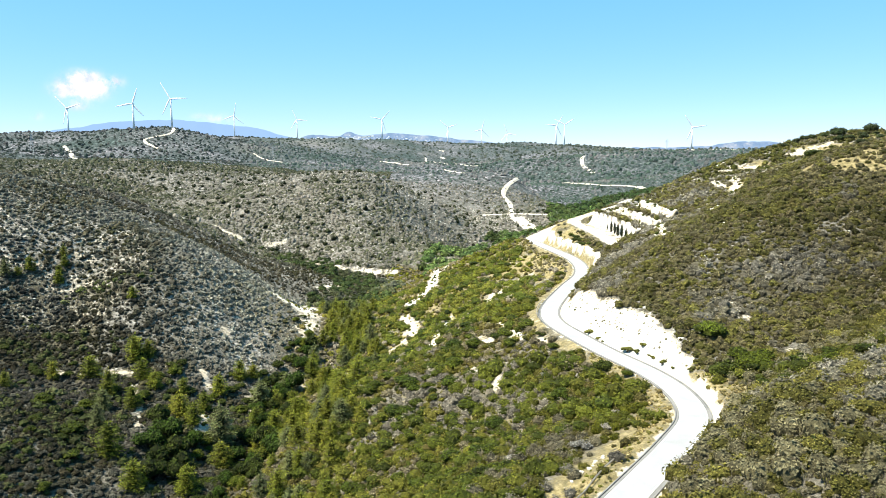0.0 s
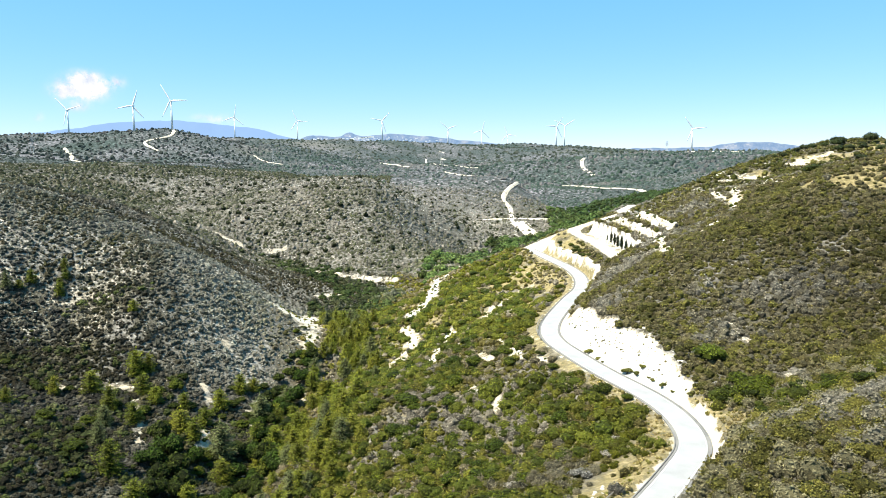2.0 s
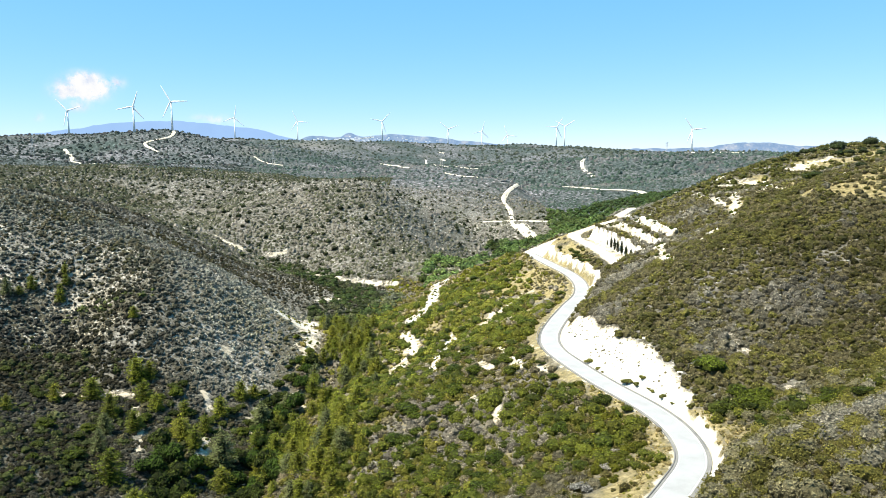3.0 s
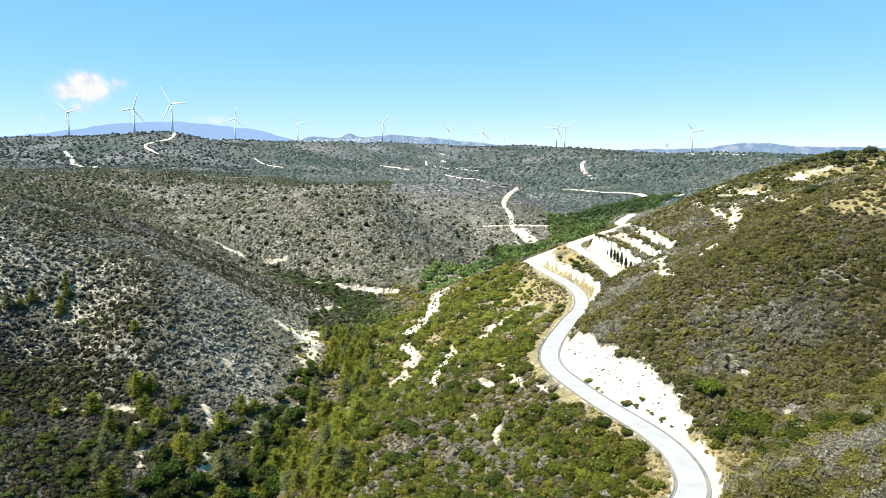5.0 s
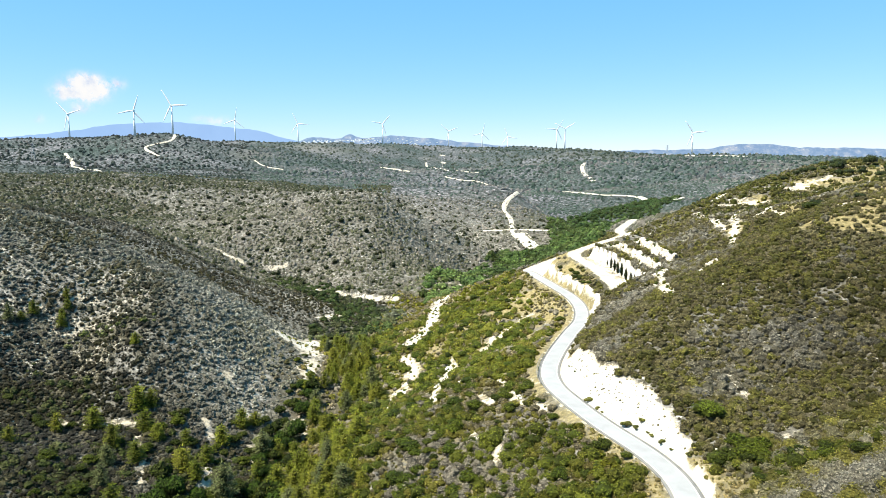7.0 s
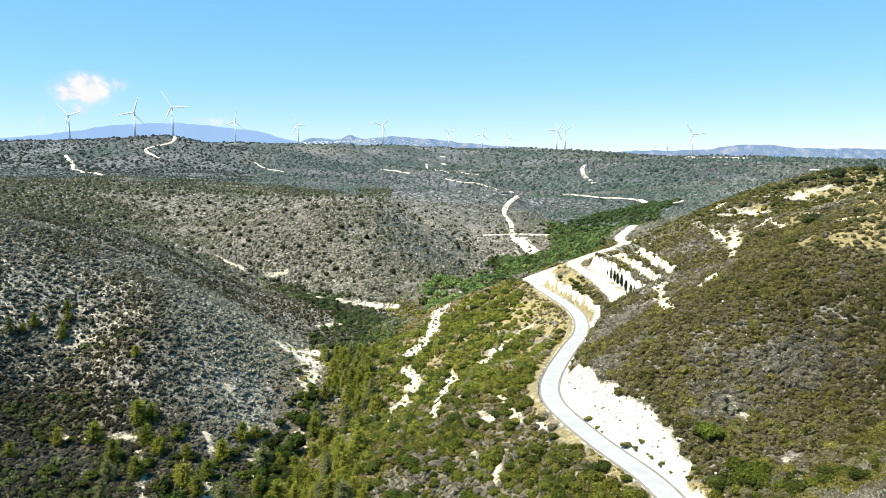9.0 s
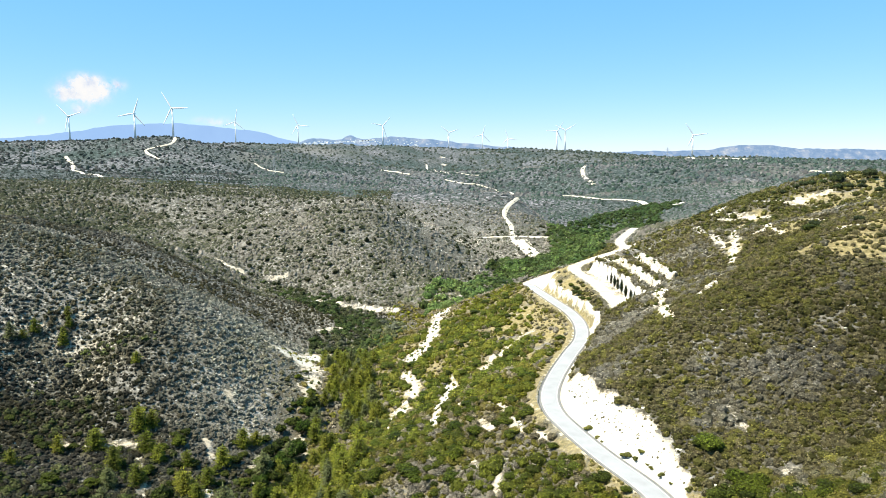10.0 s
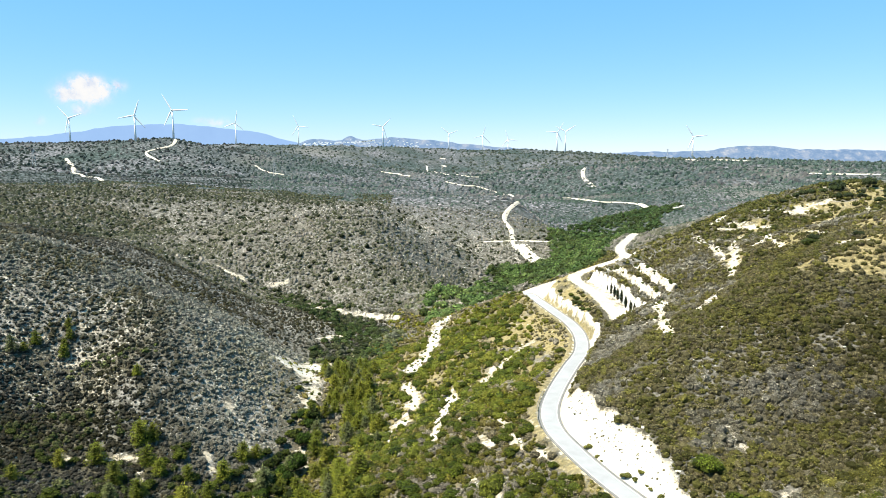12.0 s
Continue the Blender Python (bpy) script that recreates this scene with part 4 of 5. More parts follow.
def sprays(seed, count, size, flat=1.0):
    """A tuft of leaf blades about a point."""
    r = np.random.default_rng(seed)
    d = r.normal(size=(count, 3))
    d /= np.linalg.norm(d, axis=1)[:, None]
    c = d * (0.35 + 0.65 * r.random((count, 1)))
    a, b = r.normal(size=(count, 3)), r.normal(size=(count, 3)) * 0.6 + d
    a /= np.linalg.norm(a, axis=1)[:, None]
    b /= np.linalg.norm(b, axis=1)[:, None]
    s = size * (0.6 + 0.8 * r.random((count, 1)))
    v = np.stack([c - a * s * 0.3, c + a * s * 0.3, c + b * s * 1.2], 1).reshape(-1, 3) * (1, 1, flat)
    return v, np.arange(count * 3).reshape(-1, 3)


def crown_part(name, pieces, tint, parent, shaded_core=False, depth=None):
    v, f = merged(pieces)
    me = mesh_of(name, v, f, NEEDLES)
    # Hearts get a darker tint, painting the shade inside a crown.
    heart = np.concatenate([np.where(np.arange(len(p)) < (12 if shaded_core else 0), 0.34, 1.0) for p, _ in pieces]) if depth is None else np.repeat(depth, [len(p) for p, _ in pieces])
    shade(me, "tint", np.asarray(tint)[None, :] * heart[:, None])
    ob = new(name, me)
    ob.parent = parent
    return ob


def wooden(parent, bars):
    bm = bmesh.new()
    for bar in bars:
        tube(bm, *bar, 5 if bar[2] > 0.1 else 3)
    return part("trunk", bm, BARK, parent)


def pine(seed, tall, wide, tint):
    """A pine: a leaning trunk, whorls of drooping limbs that carry flat feathery fans, and a heart tinted dark as if in
    shade.
    """
    r = random.Random(seed)
    tree = new("pine_tree")
    lean = Vector((r.uniform(-0.4, 0.4), r.uniform(-0.4, 0.4), tall))
    bars, tufts, depth = [((0, 0, -0.5), lean * 0.5, 0.2, 0.13), (lean * 0.5, lean, 0.13, 0.03)], [], []
    levels = 8
    for k in range(levels):
        up = 0.14 + 0.76 * k / (levels - 1)
        reach = wide * (0.62 + 0.38 * min(1, up * 3)) * (1.08 - up) ** 0.45 * r.uniform(0.72, 1.12)
        turn = r.uniform(0, 6.3)
        arms = 6 if k < 5 else 4
        v, f = ball(1)
        s = reach * 0.48
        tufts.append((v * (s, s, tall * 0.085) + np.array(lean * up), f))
        # The core's tint is cut to 0.22: painted shade behind the fans.
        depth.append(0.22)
        for j in range(arms):
            a = turn + j * 6.283 / arms + r.uniform(-0.4, 0.4)
            out = reach * r.uniform(0.7, 1.15)
            foot = lean * up
            tip = foot + Vector((math.cos(a) * out, math.sin(a) * out, tall * r.uniform(-0.03, 0.05)))
            bars.append((foot, tip, 0.05, 0.015))
            for at, big in ((0.52, 0.42), (0.9, 0.36)):
                v, f = sprays(seed * 100 + k * 10 + j, 26, 0.42, 0.55)
                tufts.append((v * wide * big * r.uniform(0.8, 1.2) * (1.05 - 0.35 * up) + np.array(foot.lerp(tip, at)), f))
                # Tufts tinted darker inside and brighter outside and higher, imitating daylight on the crown.
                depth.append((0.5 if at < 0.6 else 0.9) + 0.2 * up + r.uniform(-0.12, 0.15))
    v, f = sprays(seed + 5, 16, 0.8, 1.5)
    tufts.append((v * wide * 0.2 + np.array(lean), f))
    wooden(tree, bars)
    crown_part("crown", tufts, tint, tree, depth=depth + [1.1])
    return tree


def round_bush(name, seed, wide, tall, tint, lumps=9):
    """A dense evergreen bush: short stems under overlapping leafy lumps."""
    r = random.Random(seed)
    bush = new(name)
    bars, pieces = [], []
    for k in range(lumps):
        a, out = r.uniform(0, 6.3), wide * 0.62 * math.sqrt(r.random())
        z = tall * (0.30 + 0.36 * (1 - out / wide) * r.uniform(0.6, 1.2))
        v, f = clump(seed * 40 + k, 62, 0.23)
        s = wide * r.uniform(0.36, 0.55)
        at = Vector((math.cos(a) * out, math.sin(a) * out, z))
        pieces.append((v * (s, s, s * tall / wide * 0.9) + np.array(at) - (0, 0, s * 0.3), f))
        if k < 5:
            bars.append(((at.x * 0.15, at.y * 0.15, -0.3), at, 0.09, 0.03))
    wooden(bush, bars)
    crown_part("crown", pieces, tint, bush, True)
    return bush


def cypress(seed, tall, wide):
    """A slender dark column of upright sprays on a short trunk."""
    r = np.random.default_rng(seed)
    tree = new("cypress_tree")
    pieces = []
    for k in range(16):
        up = k / 15
        girth = wide * (0.35 + 0.75 * math.sin(math.pi * min(1, up * 0.85 + 0.12))) * (1 - up ** 3 * 0.8)
        v, f = sprays(seed * 30 + k, 60, 0.75, 1.0)
        pieces.append((v * (girth, girth, tall * 0.085) + (r.normal() * 0.03, r.normal() * 0.03, tall * (0.08 + 0.87 * up)), f))
    wooden(tree, [((0, 0, -0.3), (0, 0, tall * 0.9), 0.1, 0.02)])
    crown_part("crown", pieces, (0.020, 0.032, 0.014), tree)
    return tree


def plant(kinds, spots, labels, category, group, scale=(0.85, 1.2), seed=0):
    """Stands copies of the kinds on the ground at the spots (x, y[, scale])."""
    r = random.Random(seed)
    z = height([p[0] for p in spots], [p[1] for p in spots])
    used = set()
    for k, spot in enumerate(spots):
        w = r.randrange(len(kinds))
        s = spot[2] if len(spot) > 2 else r.uniform(*scale)
        m = pose(spot[0], spot[1], z[k] - 0.05, 0, 0, r.uniform(0, 360)) @ Matrix.Diagonal((s, s, s * r.uniform(0.9, 1.12), 1))
        if w in used:
            made = copy_thing(kinds[w], Matrix.Identity(4))
        else:
            made = kinds[w]
            used.add(w)
        made.matrix_basis = m
        tagged(made, labels[w], category, group)
    for w in set(range(len(kinds))) - used:
        for o in (*kinds[w].children_recursive, kinds[w]):
            bpy.data.objects.remove(o)


def sown(area, step, seed, test, limit):
    """Random spots in an area that pass a test of the distance from the stream."""
    x, y, r = scatter(*area, step, seed)
    h, chalk, straw, wooded, clear = land(x, y)
    pick = test(from_stream(x, y), x, y, r) & (chalk < 0.35) & (clear > 5.5)
    spots = [(float(a), float(b)) for a, b in zip(x[pick], y[pick])]
    r.shuffle(spots)
    return spots[:limit]


LIGHT_PINE, PALE_PINE, BLUE_PINE = (0.190, 0.222, 0.030), (0.230, 0.246, 0.036), (0.172, 0.200, 0.092)
EVERGREEN, DEEP = (0.088, 0.114, 0.014), (0.050, 0.068, 0.012)
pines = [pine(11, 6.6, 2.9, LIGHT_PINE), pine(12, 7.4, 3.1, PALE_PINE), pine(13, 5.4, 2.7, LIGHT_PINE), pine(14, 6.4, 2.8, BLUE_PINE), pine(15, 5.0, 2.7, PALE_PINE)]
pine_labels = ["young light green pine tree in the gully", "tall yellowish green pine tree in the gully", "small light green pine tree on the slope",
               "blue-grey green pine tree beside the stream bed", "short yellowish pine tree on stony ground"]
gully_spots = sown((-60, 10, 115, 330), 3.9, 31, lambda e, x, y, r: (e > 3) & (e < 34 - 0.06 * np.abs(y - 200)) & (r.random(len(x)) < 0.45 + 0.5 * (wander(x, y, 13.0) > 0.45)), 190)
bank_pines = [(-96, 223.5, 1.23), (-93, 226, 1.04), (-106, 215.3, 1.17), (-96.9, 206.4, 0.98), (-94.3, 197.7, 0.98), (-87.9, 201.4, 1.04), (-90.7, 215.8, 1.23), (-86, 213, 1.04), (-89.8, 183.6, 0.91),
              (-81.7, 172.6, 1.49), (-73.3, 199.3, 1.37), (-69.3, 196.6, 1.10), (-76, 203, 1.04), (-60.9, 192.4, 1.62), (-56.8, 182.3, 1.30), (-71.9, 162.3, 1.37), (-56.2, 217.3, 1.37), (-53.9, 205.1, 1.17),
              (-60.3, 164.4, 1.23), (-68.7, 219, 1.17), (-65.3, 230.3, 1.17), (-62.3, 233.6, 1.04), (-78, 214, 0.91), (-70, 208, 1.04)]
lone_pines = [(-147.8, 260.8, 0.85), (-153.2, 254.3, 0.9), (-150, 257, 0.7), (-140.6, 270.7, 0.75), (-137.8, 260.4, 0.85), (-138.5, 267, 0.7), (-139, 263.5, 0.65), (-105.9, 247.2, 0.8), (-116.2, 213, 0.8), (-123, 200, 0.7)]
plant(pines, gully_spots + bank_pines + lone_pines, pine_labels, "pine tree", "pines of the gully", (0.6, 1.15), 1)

evergreens = [round_bush("evergreen_bush", 21, 2.2, 2.3, EVERGREEN), round_bush("evergreen_bush", 22, 1.8, 1.9, DEEP), round_bush("evergreen_bush", 23, 2.5, 2.0, EVERGREEN, 11),
              round_bush("evergreen_bush", 24, 1.6, 1.5, (0.072, 0.092, 0.018))]
bush_labels = ["dense dark green evergreen bush", "small dark evergreen bush", "broad dark green mastic bush", "bright green rounded bush"]
bush_spots = sown((-75, 25, 110, 300), 4.2, 41, lambda e, x, y, r: (((np.abs(e + 4) < 9) & ((y < 228) | (e > -2))) | ((e > 20) & (e < 66))) & (r.random(len(x)) < np.where(e < 8, 0.75, 0.3)), 235)
bush_spots += sown((-125, -55, 140, 235), 6.0, 42, lambda e, x, y, r: (e > -60) & (e < 0) & (r.random(len(x)) < 0.22), 30)
bush_spots += [(-82.6, 220.2, 1.3), (-85.2, 223.7, 1.2), (-93.8, 177.9, 1.5), (-85.1, 183.1, 1.2), (-99, 196.1, 1.3), (-59.5, 237, 1.3), (-65.4, 222.7, 1.2), (-60, 218, 1.1), (-51.2, 204.5, 1.2)]
bush_spots += [(-109.7, 193.9, 1.5), (-136.7, 222.8, 1.3), (-120.9, 213.4, 1.4), (-97.9, 227.7, 1.2), (-94.6, 226.3, 1.3), (-95.7, 208.5, 1.2), (-82.8, 221.7, 1.2), (-82.2, 225.6, 1.1),
               (-87, 218, 1.0), (-76.8, 214.4, 1.3), (-68.6, 230.4, 1.1), (-57.7, 224.6, 1.3), (-96.9, 201.4, 1.2), (-113.4, 216, 1.1), (-124, 216, 1.0), (-131, 205, 1.2), (-122, 190, 1.3)]
plant(evergreens, bush_spots, bush_labels, "bush", "evergreen bushes", (0.6, 1.3), 2)

mastic_spots = sown((-22, 26, 128, 300), 3.6, 47, lambda e, x, y, r: (e > 30) & (wander(x, y, 17.0) * 0.6 + wander(x, y, 7.0) * 0.4 > 0.53) & (r.random(len(x)) < 0.8), 170)
plant([round_bush("mastic_bush", 56, 2.3, 2.1, (0.070, 0.100, 0.014), 9), round_bush("mastic_bush", 57, 2.0, 1.7, (0.098, 0.122, 0.016), 8), round_bush("mastic_bush", 58, 1.8, 1.6, (0.120, 0.122, 0.022), 7)],
      mastic_spots, ["broad dark green mastic bush in a thicket", "rounded fresh green mastic bush", "low olive green mastic bush"], "bush", "mastic bushes", (0.8, 1.35), 12)
oak_spots = sown((-75, -35, 140, 262), 4.6, 48, lambda e, x, y, r: (e > -3) & (e < 7) & (r.random(len(x)) < 0.75), 46)
oak_spots += [(-76.9, 191.9, 1.56), (-72, 184.9, 1.76), (-67.7, 179.7, 1.82), (-69.1, 167.6, 1.69), (-74.5, 178.8, 1.56), (-64.5, 170.5, 1.76), (-48, 191, 1.82), (-49.1, 202.1, 1.56), (-47.4, 227.3, 1.56),
              (-45.4, 210, 1.56), (-43.6, 183.3, 1.69), (-52, 196, 1.43), (-66, 186, 1.30), (-70, 174, 1.56)]
plant([round_bush("evergreen_oak", 96, 2.6, 4.4, (0.045, 0.080, 0.012), 12), round_bush("evergreen_oak", 97, 2.4, 3.8, (0.050, 0.070, 0.014), 11)], oak_spots,
      ["tall dark green evergreen oak in the stream bed", "dark evergreen oak beside the stream bed"], "tree", "trees of the stream bed", (0.8, 1.4), 13)

slope_spots = [(59.8, 119.1, 1.1), (62.8, 115, 1.1), (66, 110.6, 1.1), (64, 117.5, 0.9), (54.6, 113, 0.9), (58, 111, 0.8), (61, 109, 0.9), (66, 112, 0.7), (52, 115, 0.8), (9.6, 218, 1.2), (7.3, 257, 1.2),
               (-2, 177, 1.3), (0, 183, 1.1), (13.7, 181, 1.0), (-7.7, 250, 1.2), (1.2, 256, 1.3), (15.8, 266, 0.9), (26.4, 125, 0.9),
               (23.5, 137, 0.8), (5.6, 106, 1.2), (9.8, 105, 1.1), (1.6, 121, 1.3), (52.2, 128.1, 1.6), (53.8, 124.8, 1.8), (56.5, 126, 1.5),
               (49.8, 124.3, 1.2)]
verge_spots = [(57.4, 126.3, 1.1), (41, 251.7, 1.2), (30.6, 236.5, 1.1), (48.6, 122.5, 0.75), (51.0, 121.0, 1.0), (53.5, 121.5, 1.15), (55.5, 123.5, 1.0),
               (57, 120.5, 0.8), (35.2, 238, 0.9), (31.2, 140.2, 1.0), (34.6, 133.4, 0.8), (57, 309, 1.2), (57.1, 325, 0.8), (53.1, 334.5, 0.7),
               (58.6, 296, 0.9), (113, 226, 1.5), (27, 150, 0.8), (24.5, 158, 0.9), (23, 168, 0.7), (21, 181, 1.1), (20, 188, 1.0),
               (24, 205, 0.9)]
spur_spots = [(33, 352, 1.3), (29, 340, 1.1), (25, 330, 1.2), (35, 362, 1.2), (38.5, 369, 0.9), (20, 345, 1.2), (15, 335, 1.3), (22, 356, 1.1), (28, 318, 0.9), (12, 322, 1.2), (57, 300, 0.8), (57.5, 318, 1.0)]
big_spots = slope_spots + verge_spots + spur_spots
plant([round_bush("roadside_bush", 51, 2.1, 2.2, (0.060, 0.080, 0.014), 11), round_bush("roadside_bush", 52, 2.0, 1.9, EVERGREEN, 10)], big_spots,
      ["large green bush at the foot of the slope", "rounded dark green bush beside the road"], "bush", "roadside bushes", seed=3)
plant([round_bush("evergreen_bush", 25, 2.3, 2.6, (0.125, 0.165, 0.022), 12)], [(52, 140, 1.5)], ["large bright green bush alone on the brown slope"], "bush", "evergreen bushes", seed=8)
bank_spots = [(33.4, 164.2, 1.4), (34.5, 159.2, 1.2), (35.0, 157.2, 0.8), (38.3, 148.4, 1.5), (40.7, 147, 1.4), (39.6, 146, 1.2), (41, 143, 0.8), (41.5, 141.4, 0.9), (42.6, 138, 1.3), (43.4, 134.9, 0.8), (45, 129.6, 1.0), (36.5, 152.5, 0.6)]
plant([round_bush("bank_bush", 61, 1.0, 0.9, (0.20, 0.205, 0.055), 8), round_bush("bank_bush", 62, 0.8, 0.7, (0.18, 0.19, 0.05), 7)], bank_spots,
      ["small olive bush growing on the white bank", "tiny green bush at the foot of the bank"], "bush", "bushes on the chalk bank", seed=4)
cypress_spots = [(72.6, 324.3, 0.5), (72.8, 317.4, 0.95), (72.8, 311, 1.0), (73, 306.2, 1.0), (73.2, 300, 1.1), (72.7, 291, 1.05), (72.8, 283.6, 0.95), (72.8, 277.9, 1.05), (72.9, 274, 0.6)]
plant([cypress(71, 5.2, 0.55), cypress(72, 5.7, 0.52)], cypress_spots, ["slender dark cypress before a white chalk wall", "narrow dark cypress beside the track"], "cypress", "row of cypresses", seed=5)
top_spots = [(174, 367, 0.75), (179, 369, 0.85), (182.5, 368, 0.95), (187, 366, 0.8), (192, 365, 1.15), (197, 372, 1.35), (186, 350, 0.9), (190, 347, 0.85), (193, 343, 0.85), (190, 322, 1.0), (196, 326, 0.9),
             (217, 377, 1.5), (202, 377, 1.0), (209, 395, 0.9), (199, 354, 0.8), (207, 345, 0.9), (212, 350, 0.8), (166, 362, 0.6), (163, 366, 0.55), (120, 238, 0.8), (123, 218.5, 0.6)]
plant([round_bush("carob_tree", 81, 3.0, 4.2, (0.046, 0.062, 0.026), 13), round_bush("carob_tree", 82, 2.7, 3.8, (0.058, 0.080, 0.028), 12)], top_spots,
      ["dark round carob tree on the hilltop", "low dark green tree on the hilltop"], "tree", "hilltop trees", seed=6)
silver_spots = sown((-20, 34, 90, 200), 8.0, 91, lambda e, x, y, r: (e > 30) & (r.random(len(x)) < 0.3), 26) + [(31, 122, 1.2), (29.5, 119.5, 1.0), (27, 115, 1.0), (21.5, 109, 1.6), (20, 107, 1.2), (15.3, 95, 1.2), (10, 169, 1.0)]
plant([round_bush("dry_bush", 93, 1.5, 1.2, (0.36, 0.345, 0.335), 7), round_bush("dry_bush", 94, 1.1, 0.9, (0.29, 0.27, 0.23), 6)], silver_spots,
      ["leafless silver-grey bush among green scrub", "dry greyish brown bush on the slope"], "bush", "dry bushes", (0.7, 1.2), 7)


# ---- wind turbines ----
def wind_turbine(hub, blade):
    t = new("wind_turbine")
    bm = bmesh.new()
    tube(bm, (0, 0, -3), (0, 0, hub - 1.5), 2.6, 1.5, 16)
    part("tower", bm, WHITE, t, smooth=True)
    bm = bmesh.new()
    box(bm, (3.4, 9.0, 3.6), (0, 1.8, hub))
    bmesh.ops.bevel(bm, geom=bm.edges[:], offset=0.7, segments=2, affect="EDGES")
    part("nacelle", bm, WHITE, t)
    bm = bmesh.new()
    bmesh.ops.create_uvsphere(bm, u_segments=12, v_segments=8, radius=1.7, matrix=pose(0, -3.6, hub) @ Matrix.Diagonal((1, 1.4, 1, 1)))
    rotor = part("hub", bm, WHITE, t, smooth=True)
    for k in range(3):
        bm = bmesh.new()
        rings = []
        for s, chord, thick in ((0.02, 2.0, 1.8), (0.08, 2.6, 1.5), (0.22, 4.0, 1.0), (0.6, 2.7, 0.6), (0.9, 1.6, 0.35), (1.0, 0.4, 0.12)):
            rings.append([bm.verts.new((chord * math.cos(a) * 0.5 + chord * 0.1, thick * math.sin(a) * 0.5, s * blade)) for a in np.linspace(0, 2 * math.pi, 9)[:-1]])
        for a, b in zip(rings, rings[1:]):
            for i in range(8):
                bm.faces.new((a[i], a[(i + 1) % 8], b[(i + 1) % 8], b[i]))
        bm.faces.new(rings[-1])
        bmesh.ops.transform(bm, matrix=pose(0, -3.9, hub, 0, 120 * k, 0), verts=bm.verts[:])
        part("blade", bm, WHITE, rotor, smooth=True)
    return t


TURBINES = [(-1482, 2400, 84, 3, 1.0), (-1064, 2121, 70, -8, 1.0), (-718, 1735, 58, 5, 0.83), (-649, 1789, 68, -6, 0.95), (-795, 2847, 84, 4, 1.05), (-609, 3121, 86, -3, 1.05), (-228, 2790, 72, 6, 0.95),
            (22, 3300, 76, 0, 1.0), (176, 3400, 78, 5, 1.0), (310, 3600, 84, -4, 1.0), (449, 2960, 80, 8, 1.0), (472, 2900, 82, -6, 1.0), (716, 2145, 64, 3, 0.9)]
SPINS = (90, 75, 19, 89, 10, 95, 42, 70, 15, 100, 33, 58, 84)
for k, (x, y, hub, turn, size) in enumerate(TURBINES):
    t = wind_turbine(hub, 46 * size)
    # each rotor stands still at an angle of its own
    spin = pose(0, 0, hub) @ pose(0, 0, 0, 0, SPINS[k], 0) @ pose(0, 0, -hub)
    for o in t.children_recursive:
        if o.name.startswith("blade"):
            o.matrix_basis = spin
    t.matrix_basis = pose(x, y, float(height(x, y)[0]), 0, 0, turn)
    tagged(t, "white three-bladed wind turbine on a distant ridge", "wind turbine", "wind farm")


# ---- power pylons on the far slopes ----
def pylon(tall):
    p = new("power_pylon")
    bm = bmesh.new()
    for sx in (-1, 1):
        for sy in (-1, 1):
            tube(bm, (sx * 3, sy * 3, -1), (sx * 0.5, sy * 0.5, tall), 0.22, 0.14, 5)
    for k in range(7):
        a, b = k / 7, (k + 1) / 7
        wa, wb = 3 - 2.5 * a, 3 - 2.5 * b
        for s in (-1, 1):
            tube(bm, (-wa, s * wa, tall * a), (wb, s * wb, tall * b), 0.1, 0.1, 4)
            tube(bm, (s * wa, -wa, tall * a), (s * wb, wb, tall * b), 0.1, 0.1, 4)
    part("mast", bm, LATTICE, p)
    for z, w in ((0.72, 5.5), (0.84, 6.5), (0.96, 4.5)):
        bm = bmesh.new()
        tube(bm, (-w, 0, tall * z), (w, 0, tall * z), 0.16, 0.16, 5)
        tube(bm, (-w, 0, tall * z), (0, 0, tall * z + 2), 0.1, 0.1, 4)
        tube(bm, (w, 0, tall * z), (0, 0, tall * z + 2), 0.1, 0.1, 4)
        part("cross_arm", bm, LATTICE, p)
    return p


for x, y, tall in ((-366, 1600, 36), (-790, 1430, 36), (-5, 2050, 34), (300, 1560, 34), (640, 2130, 34)):
    p = pylon(tall)
    p.matrix_basis = pose(x, y, float(height(x, y)[0]), 0, 0, 20)
    tagged(p, "grey lattice power pylon on a wooded slope", "pylon", "power pylons")


# ---- guard rails along the road ----
def guard_rail(first, last, offset):
    line = ROAD[first:last:2]
    ahead = np.gradient(line[:, :2], axis=0)
    ahead /= np.linalg.norm(ahead, axis=1)[:, None]
    spot = np.c_[line[:, :2] + np.c_[ahead[:, 1], -ahead[:, 0]] * offset, line[:, 2]]
    rail = tagged(new("guard_rail"), "rusty brown steel guard rail on short posts", "guard rail", "guard rails")
    spot[:, 2] = np.maximum(height(spot[:, 0], spot[:, 1]), spot[:, 2] - 1)
    bm = bmesh.new()
    for a, b in zip(spot, spot[1:]):
        tube(bm, Vector(a) + Vector((0, 0, 0.62)), Vector(b) + Vector((0, 0, 0.62)), 0.11, 0.11, 6)
    part("rail", bm, STEEL, rail)
    for a in spot[::2]:
        bm = bmesh.new()
        box(bm, (0.12, 0.12, 1.1), (a[0], a[1], a[2] + 0.1))
        part("post", bm, STEEL, rail)


def along(x, y):
    return int(np.argmin(np.hypot(ROAD[:, 0] - x, ROAD[:, 1] - y)))


guard_rail(along(11, 68), along(29, 94), -5.0)
guard_rail(along(27.4, 178), along(33, 211), -3.3)

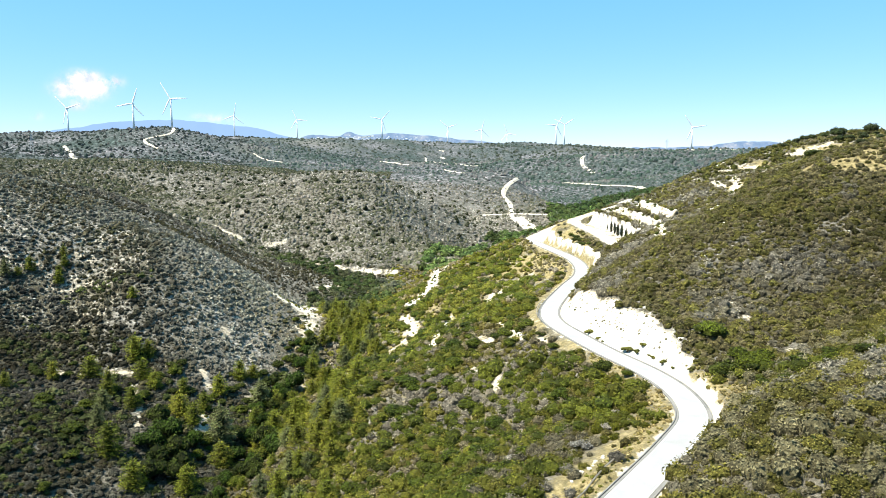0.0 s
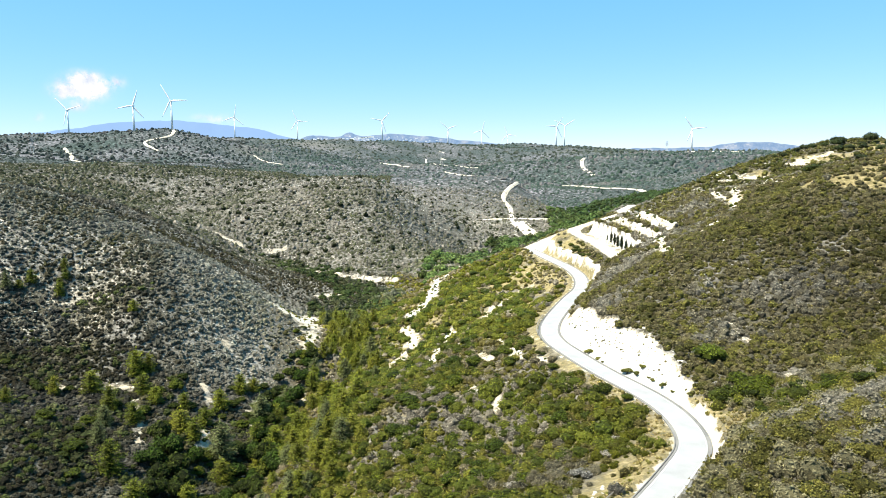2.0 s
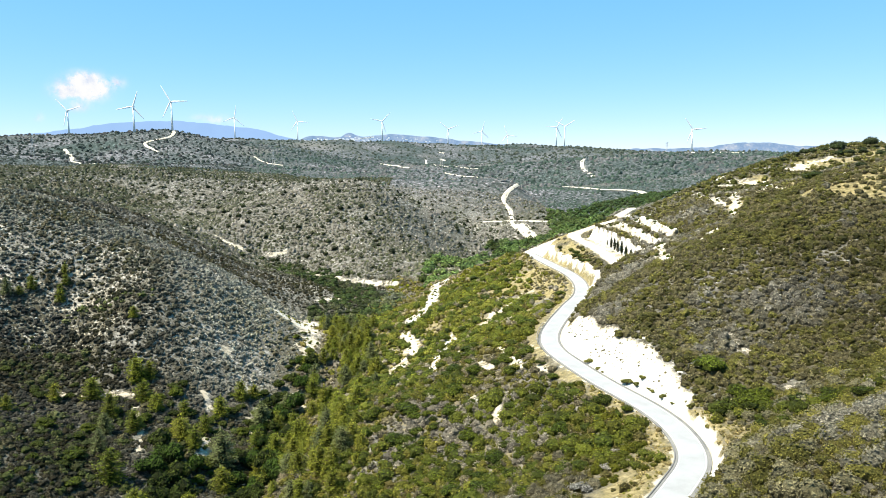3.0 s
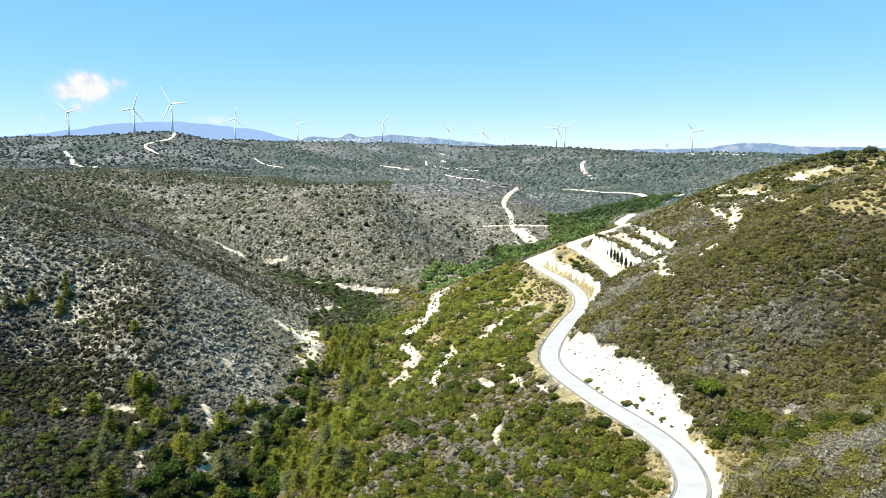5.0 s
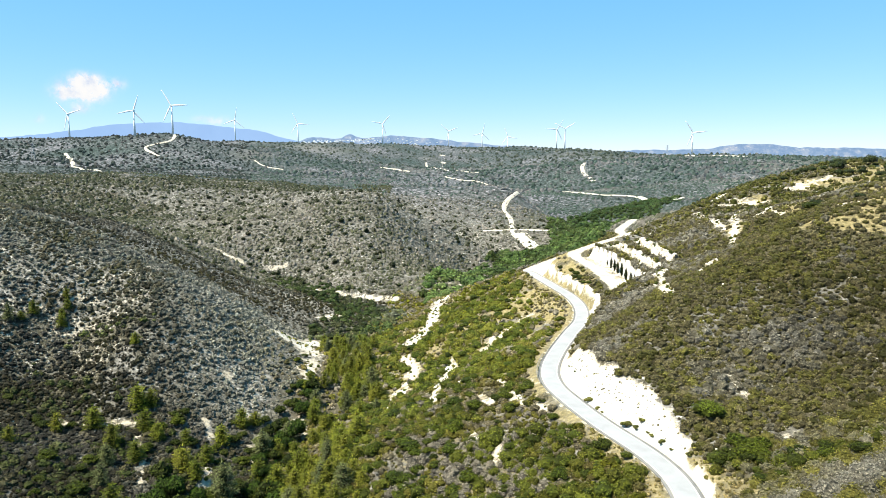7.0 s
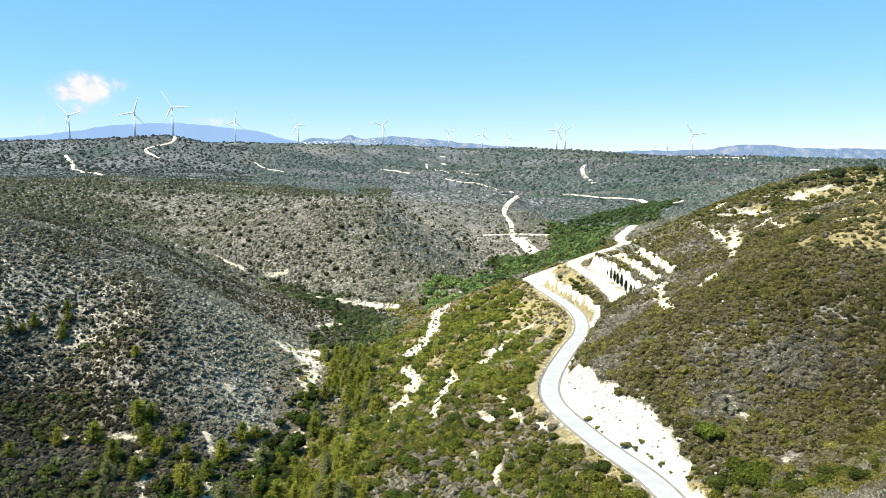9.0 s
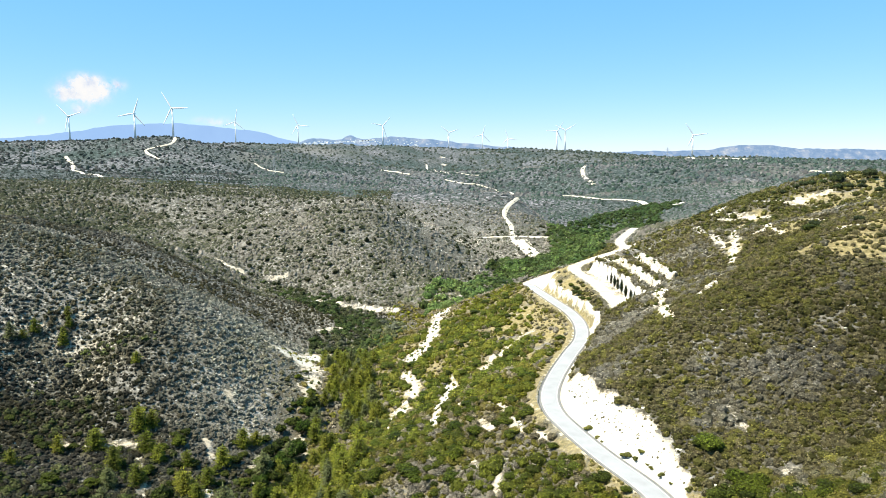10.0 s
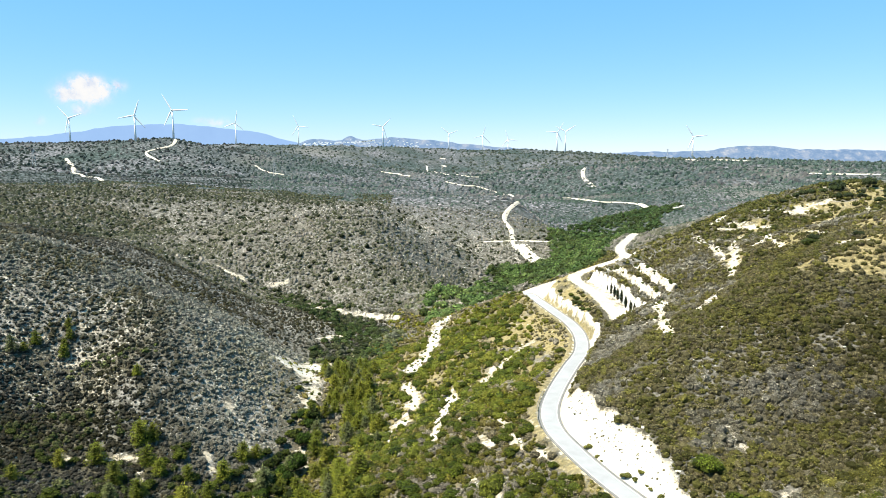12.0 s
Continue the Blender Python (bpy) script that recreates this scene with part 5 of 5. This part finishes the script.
# ---- loose stones ----
for seed, (x, y) in enumerate([(22.6, 99.5), (23.6, 98.2), (24.6, 99.6), (21.4, 98.6), (22.0, 96.8), (20.4, 95.6), (21.0, 97.6), (23.0, 101.0), (19.6, 94.0), (18.4, 92.9), (17.5, 91.5), (24.9, 100.4), (16.6, 90.2), (50.4, 127), (49.4, 128.2), (51.6, 126.4), (48.8, 126.6)]):
    r = np.random.default_rng(300 + seed)
    v, f = ball(1)
    v = v * (0.7 + 0.5 * r.random((len(v), 1))) * r.uniform(0.18, 0.42) * np.array((1, 1, 0.7))
    v[:, 2] += 0.12
    ob = tagged(new("boulder", mesh_of("boulder", v, f, STONE)), "pale limestone boulder lying in dry grass", "boulder", "roadside boulders")
    ob.location = (x, y, float(height(x, y)[0]))

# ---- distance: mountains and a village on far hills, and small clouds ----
# Emission for far ridges: they light themselves, and no air lies between.
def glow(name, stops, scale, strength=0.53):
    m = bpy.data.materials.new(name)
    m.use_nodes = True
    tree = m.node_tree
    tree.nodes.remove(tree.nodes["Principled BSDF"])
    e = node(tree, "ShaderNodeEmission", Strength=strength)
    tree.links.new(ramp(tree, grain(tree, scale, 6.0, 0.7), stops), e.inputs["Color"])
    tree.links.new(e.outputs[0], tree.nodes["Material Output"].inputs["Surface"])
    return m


def mountain(name, crest, y, mat, label, deep=120):
    """A far ridge: a crest line with a face towards the valley."""
    c = spline([(x, 0, z) for x, z in crest], 14.0)
    jag = (wander(c[:, 0], c[:, 2] * 0 + y, 60.0) - 0.5) * 10 + (wander(c[:, 0], c[:, 2] * 0 + y, 22.0) - 0.5) * 5
    rows = [np.c_[c[:, 0], np.full(len(c), y - deep * (1 - k)), c[:, 2] * k + jag * k + (1 - k) * 20] for k in (0, 0.35, 0.7, 0.9, 1.0)]
    n = len(c)
    a = np.concatenate([np.arange(n - 1) + k * n for k in range(4)])
    tagged(new(name, mesh_of(name, np.concatenate(rows), np.c_[a, a + 1, a + n + 1, a + n], mat, True)), label, "mountains", kind="structure")


# Distance haze is put into these glowing blues.
BLUE_HAZE = glow("blue_haze_glow", [(0.3, (0.30, 0.47, 0.76)), (0.7, (0.33, 0.51, 0.80))], 0.004)
PALE_HAZE = glow("pale_blue_haze_glow", [(0.35, (0.20, 0.32, 0.50)), (0.5, (0.27, 0.39, 0.57)), (0.62, (0.42, 0.50, 0.62)), (0.75, (0.80, 0.78, 0.76))], 0.02)
mountain("far_mountains", [(-3900, 150), (-2944, 200), (-2493, 240), (-2193, 282), (-1855, 300), (-1600, 288), (-1292, 255), (-1029, 195), (-850, 145), (-600, 100)], 4900, BLUE_HAZE,
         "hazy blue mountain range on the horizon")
mountain("far_hills", [(-1200, 130), (-950, 168), (-806, 200), (-662, 190), (-590, 216), (-500, 190), (-338, 210), (-158, 198), (58, 176), (274, 156), (600, 130)], 4700, PALE_HAZE,
         "hazy pale blue hills dotted with houses on the horizon")
mountain("far_plateau", [(700, 90), (1000, 112), (1400, 122), (1620, 126), (1780, 152), (2000, 156), (2150, 138), (2500, 132), (3000, 120), (3800, 100)], 4600, PALE_HAZE,
         "hazy pale blue plateau with a quarry on the horizon")

r = np.random.default_rng(5)
pieces = []
cube_v = np.array([(x, y, z) for x in (-1, 1) for y in (-1, 1) for z in (0, 2)], float)
cube_f = np.array([(0, 1, 3, 2), (4, 6, 7, 5), (0, 4, 5, 1), (2, 3, 7, 6), (1, 5, 7, 3)])
VILLAGE_HILL = ((-1200, 130), (-950, 168), (-806, 200), (-662, 190), (-590, 216), (-500, 190), (-338, 210), (-158, 198), (58, 176))
for k in range(230):
    x, up = r.normal(-760, 120) if k < 130 else r.uniform(-1050, 0), r.uniform(0.62, 0.93)
    z = up * float(np.interp(x, *np.array(VILLAGE_HILL, float).T))
    pieces.append((cube_v * (r.uniform(3, 7), 4, r.uniform(1.5, 3)) + (x, 4574 + up * 120, z - 3), cube_f))
for k in range(5):
    pieces.append((cube_v * (r.uniform(8, 14), 5, r.uniform(3, 5)) + (-520 + k * 18, 4686, 178 + 2 * k), cube_f))
tagged(new("distant_village", mesh_of("distant_village", *merged(pieces), WHITE)), "white houses of a village on far hills", "village", kind="stuff")


def cloud(x, z, wide, tall, puffs, seed):
    """A thin bright cloud bank far beyond the hills, dense where its puffs lie."""
    u, v = np.meshgrid(np.linspace(-1, 1, 90), np.linspace(-1, 1, 50))
    u, v = u.ravel(), v.ravel()
    thick = np.zeros(u.shape)
    for a, b, s, w in puffs:
        thick += w * np.exp(-((u - a) ** 2 / s ** 2 + (v - b) ** 2 / (s * 1.1) ** 2))
    thick *= np.clip((1 - u ** 2) * 3, 0, 1) * np.clip((1 - v ** 2) * 3, 0, 1)
    at = (np.arange(49)[:, None] * 90 + np.arange(89)[None, :]).ravel()
    me = mesh_of("cloud", np.c_[x + u * wide, 4950 + 10 * thick, z + v * tall], np.c_[at, at + 1, at + 91, at + 90], CLOUD, True)
    shade(me, "thick", thick)
    tagged(new("cloud", me), "small white summer cloud low in the sky", "cloud", kind="structure")


CLOUD = bpy.data.materials.new("cloud")
CLOUD.use_nodes = True
ct = CLOUD.node_tree
ct.nodes.remove(ct.nodes["Principled BSDF"])
# Cloud sheets glow by themselves, with soft bluish shading mixed into the colour.
glowing = node(ct, "ShaderNodeEmission", Strength=0.43)
ct.links.new(ramp(ct, grain(ct, 0.011, 7.0, 0.6), [(0.36, (0.72, 0.79, 0.93)), (0.52, (0.95, 0.96, 0.98)), (0.62, (1.0, 0.99, 0.98))]), glowing.inputs["Color"])
clear_air = ct.nodes.new("ShaderNodeBsdfTransparent")
blend = ct.nodes.new("ShaderNodeMixShader")
puff = maths(ct, "MULTIPLY", attribute(ct, "thick").outputs["Fac"], maths(ct, "MULTIPLY_ADD", grain(ct, 0.014, 8.0, 0.62), 3.0, -0.95))
limit = ct.nodes.new("ShaderNodeClamp")
ct.links.new(puff, limit.inputs["Value"])
ct.links.new(limit.outputs[0], blend.inputs[0])
ct.links.new(clear_air.outputs[0], blend.inputs[1])
ct.links.new(glowing.outputs[0], blend.inputs[2])
ct.links.new(blend.outputs[0], ct.nodes["Material Output"].inputs["Surface"])
cloud(-2370, 505, 350, 165, [(0.02, 0.40, 0.24, 3.0), (-0.2, 0.1, 0.27, 2.4), (0.2, 0.05, 0.27, 2.3), (-0.42, -0.12, 0.2, 1.1), (0.58, 0.25, 0.17, 1.5), (0.0, -0.25, 0.3, 0.9), (-0.1, -0.7, 0.2, 0.8)], 1)
cloud(-2680, 325, 90, 60, [(0, 0, 0.35, 0.9)], 2)
cloud(-1500, 315, 240, 80, [(-0.2, 0.0, 0.3, 0.6), (0.2, -0.1, 0.3, 0.7), (-0.5, 0.1, 0.2, 0.4)], 3)
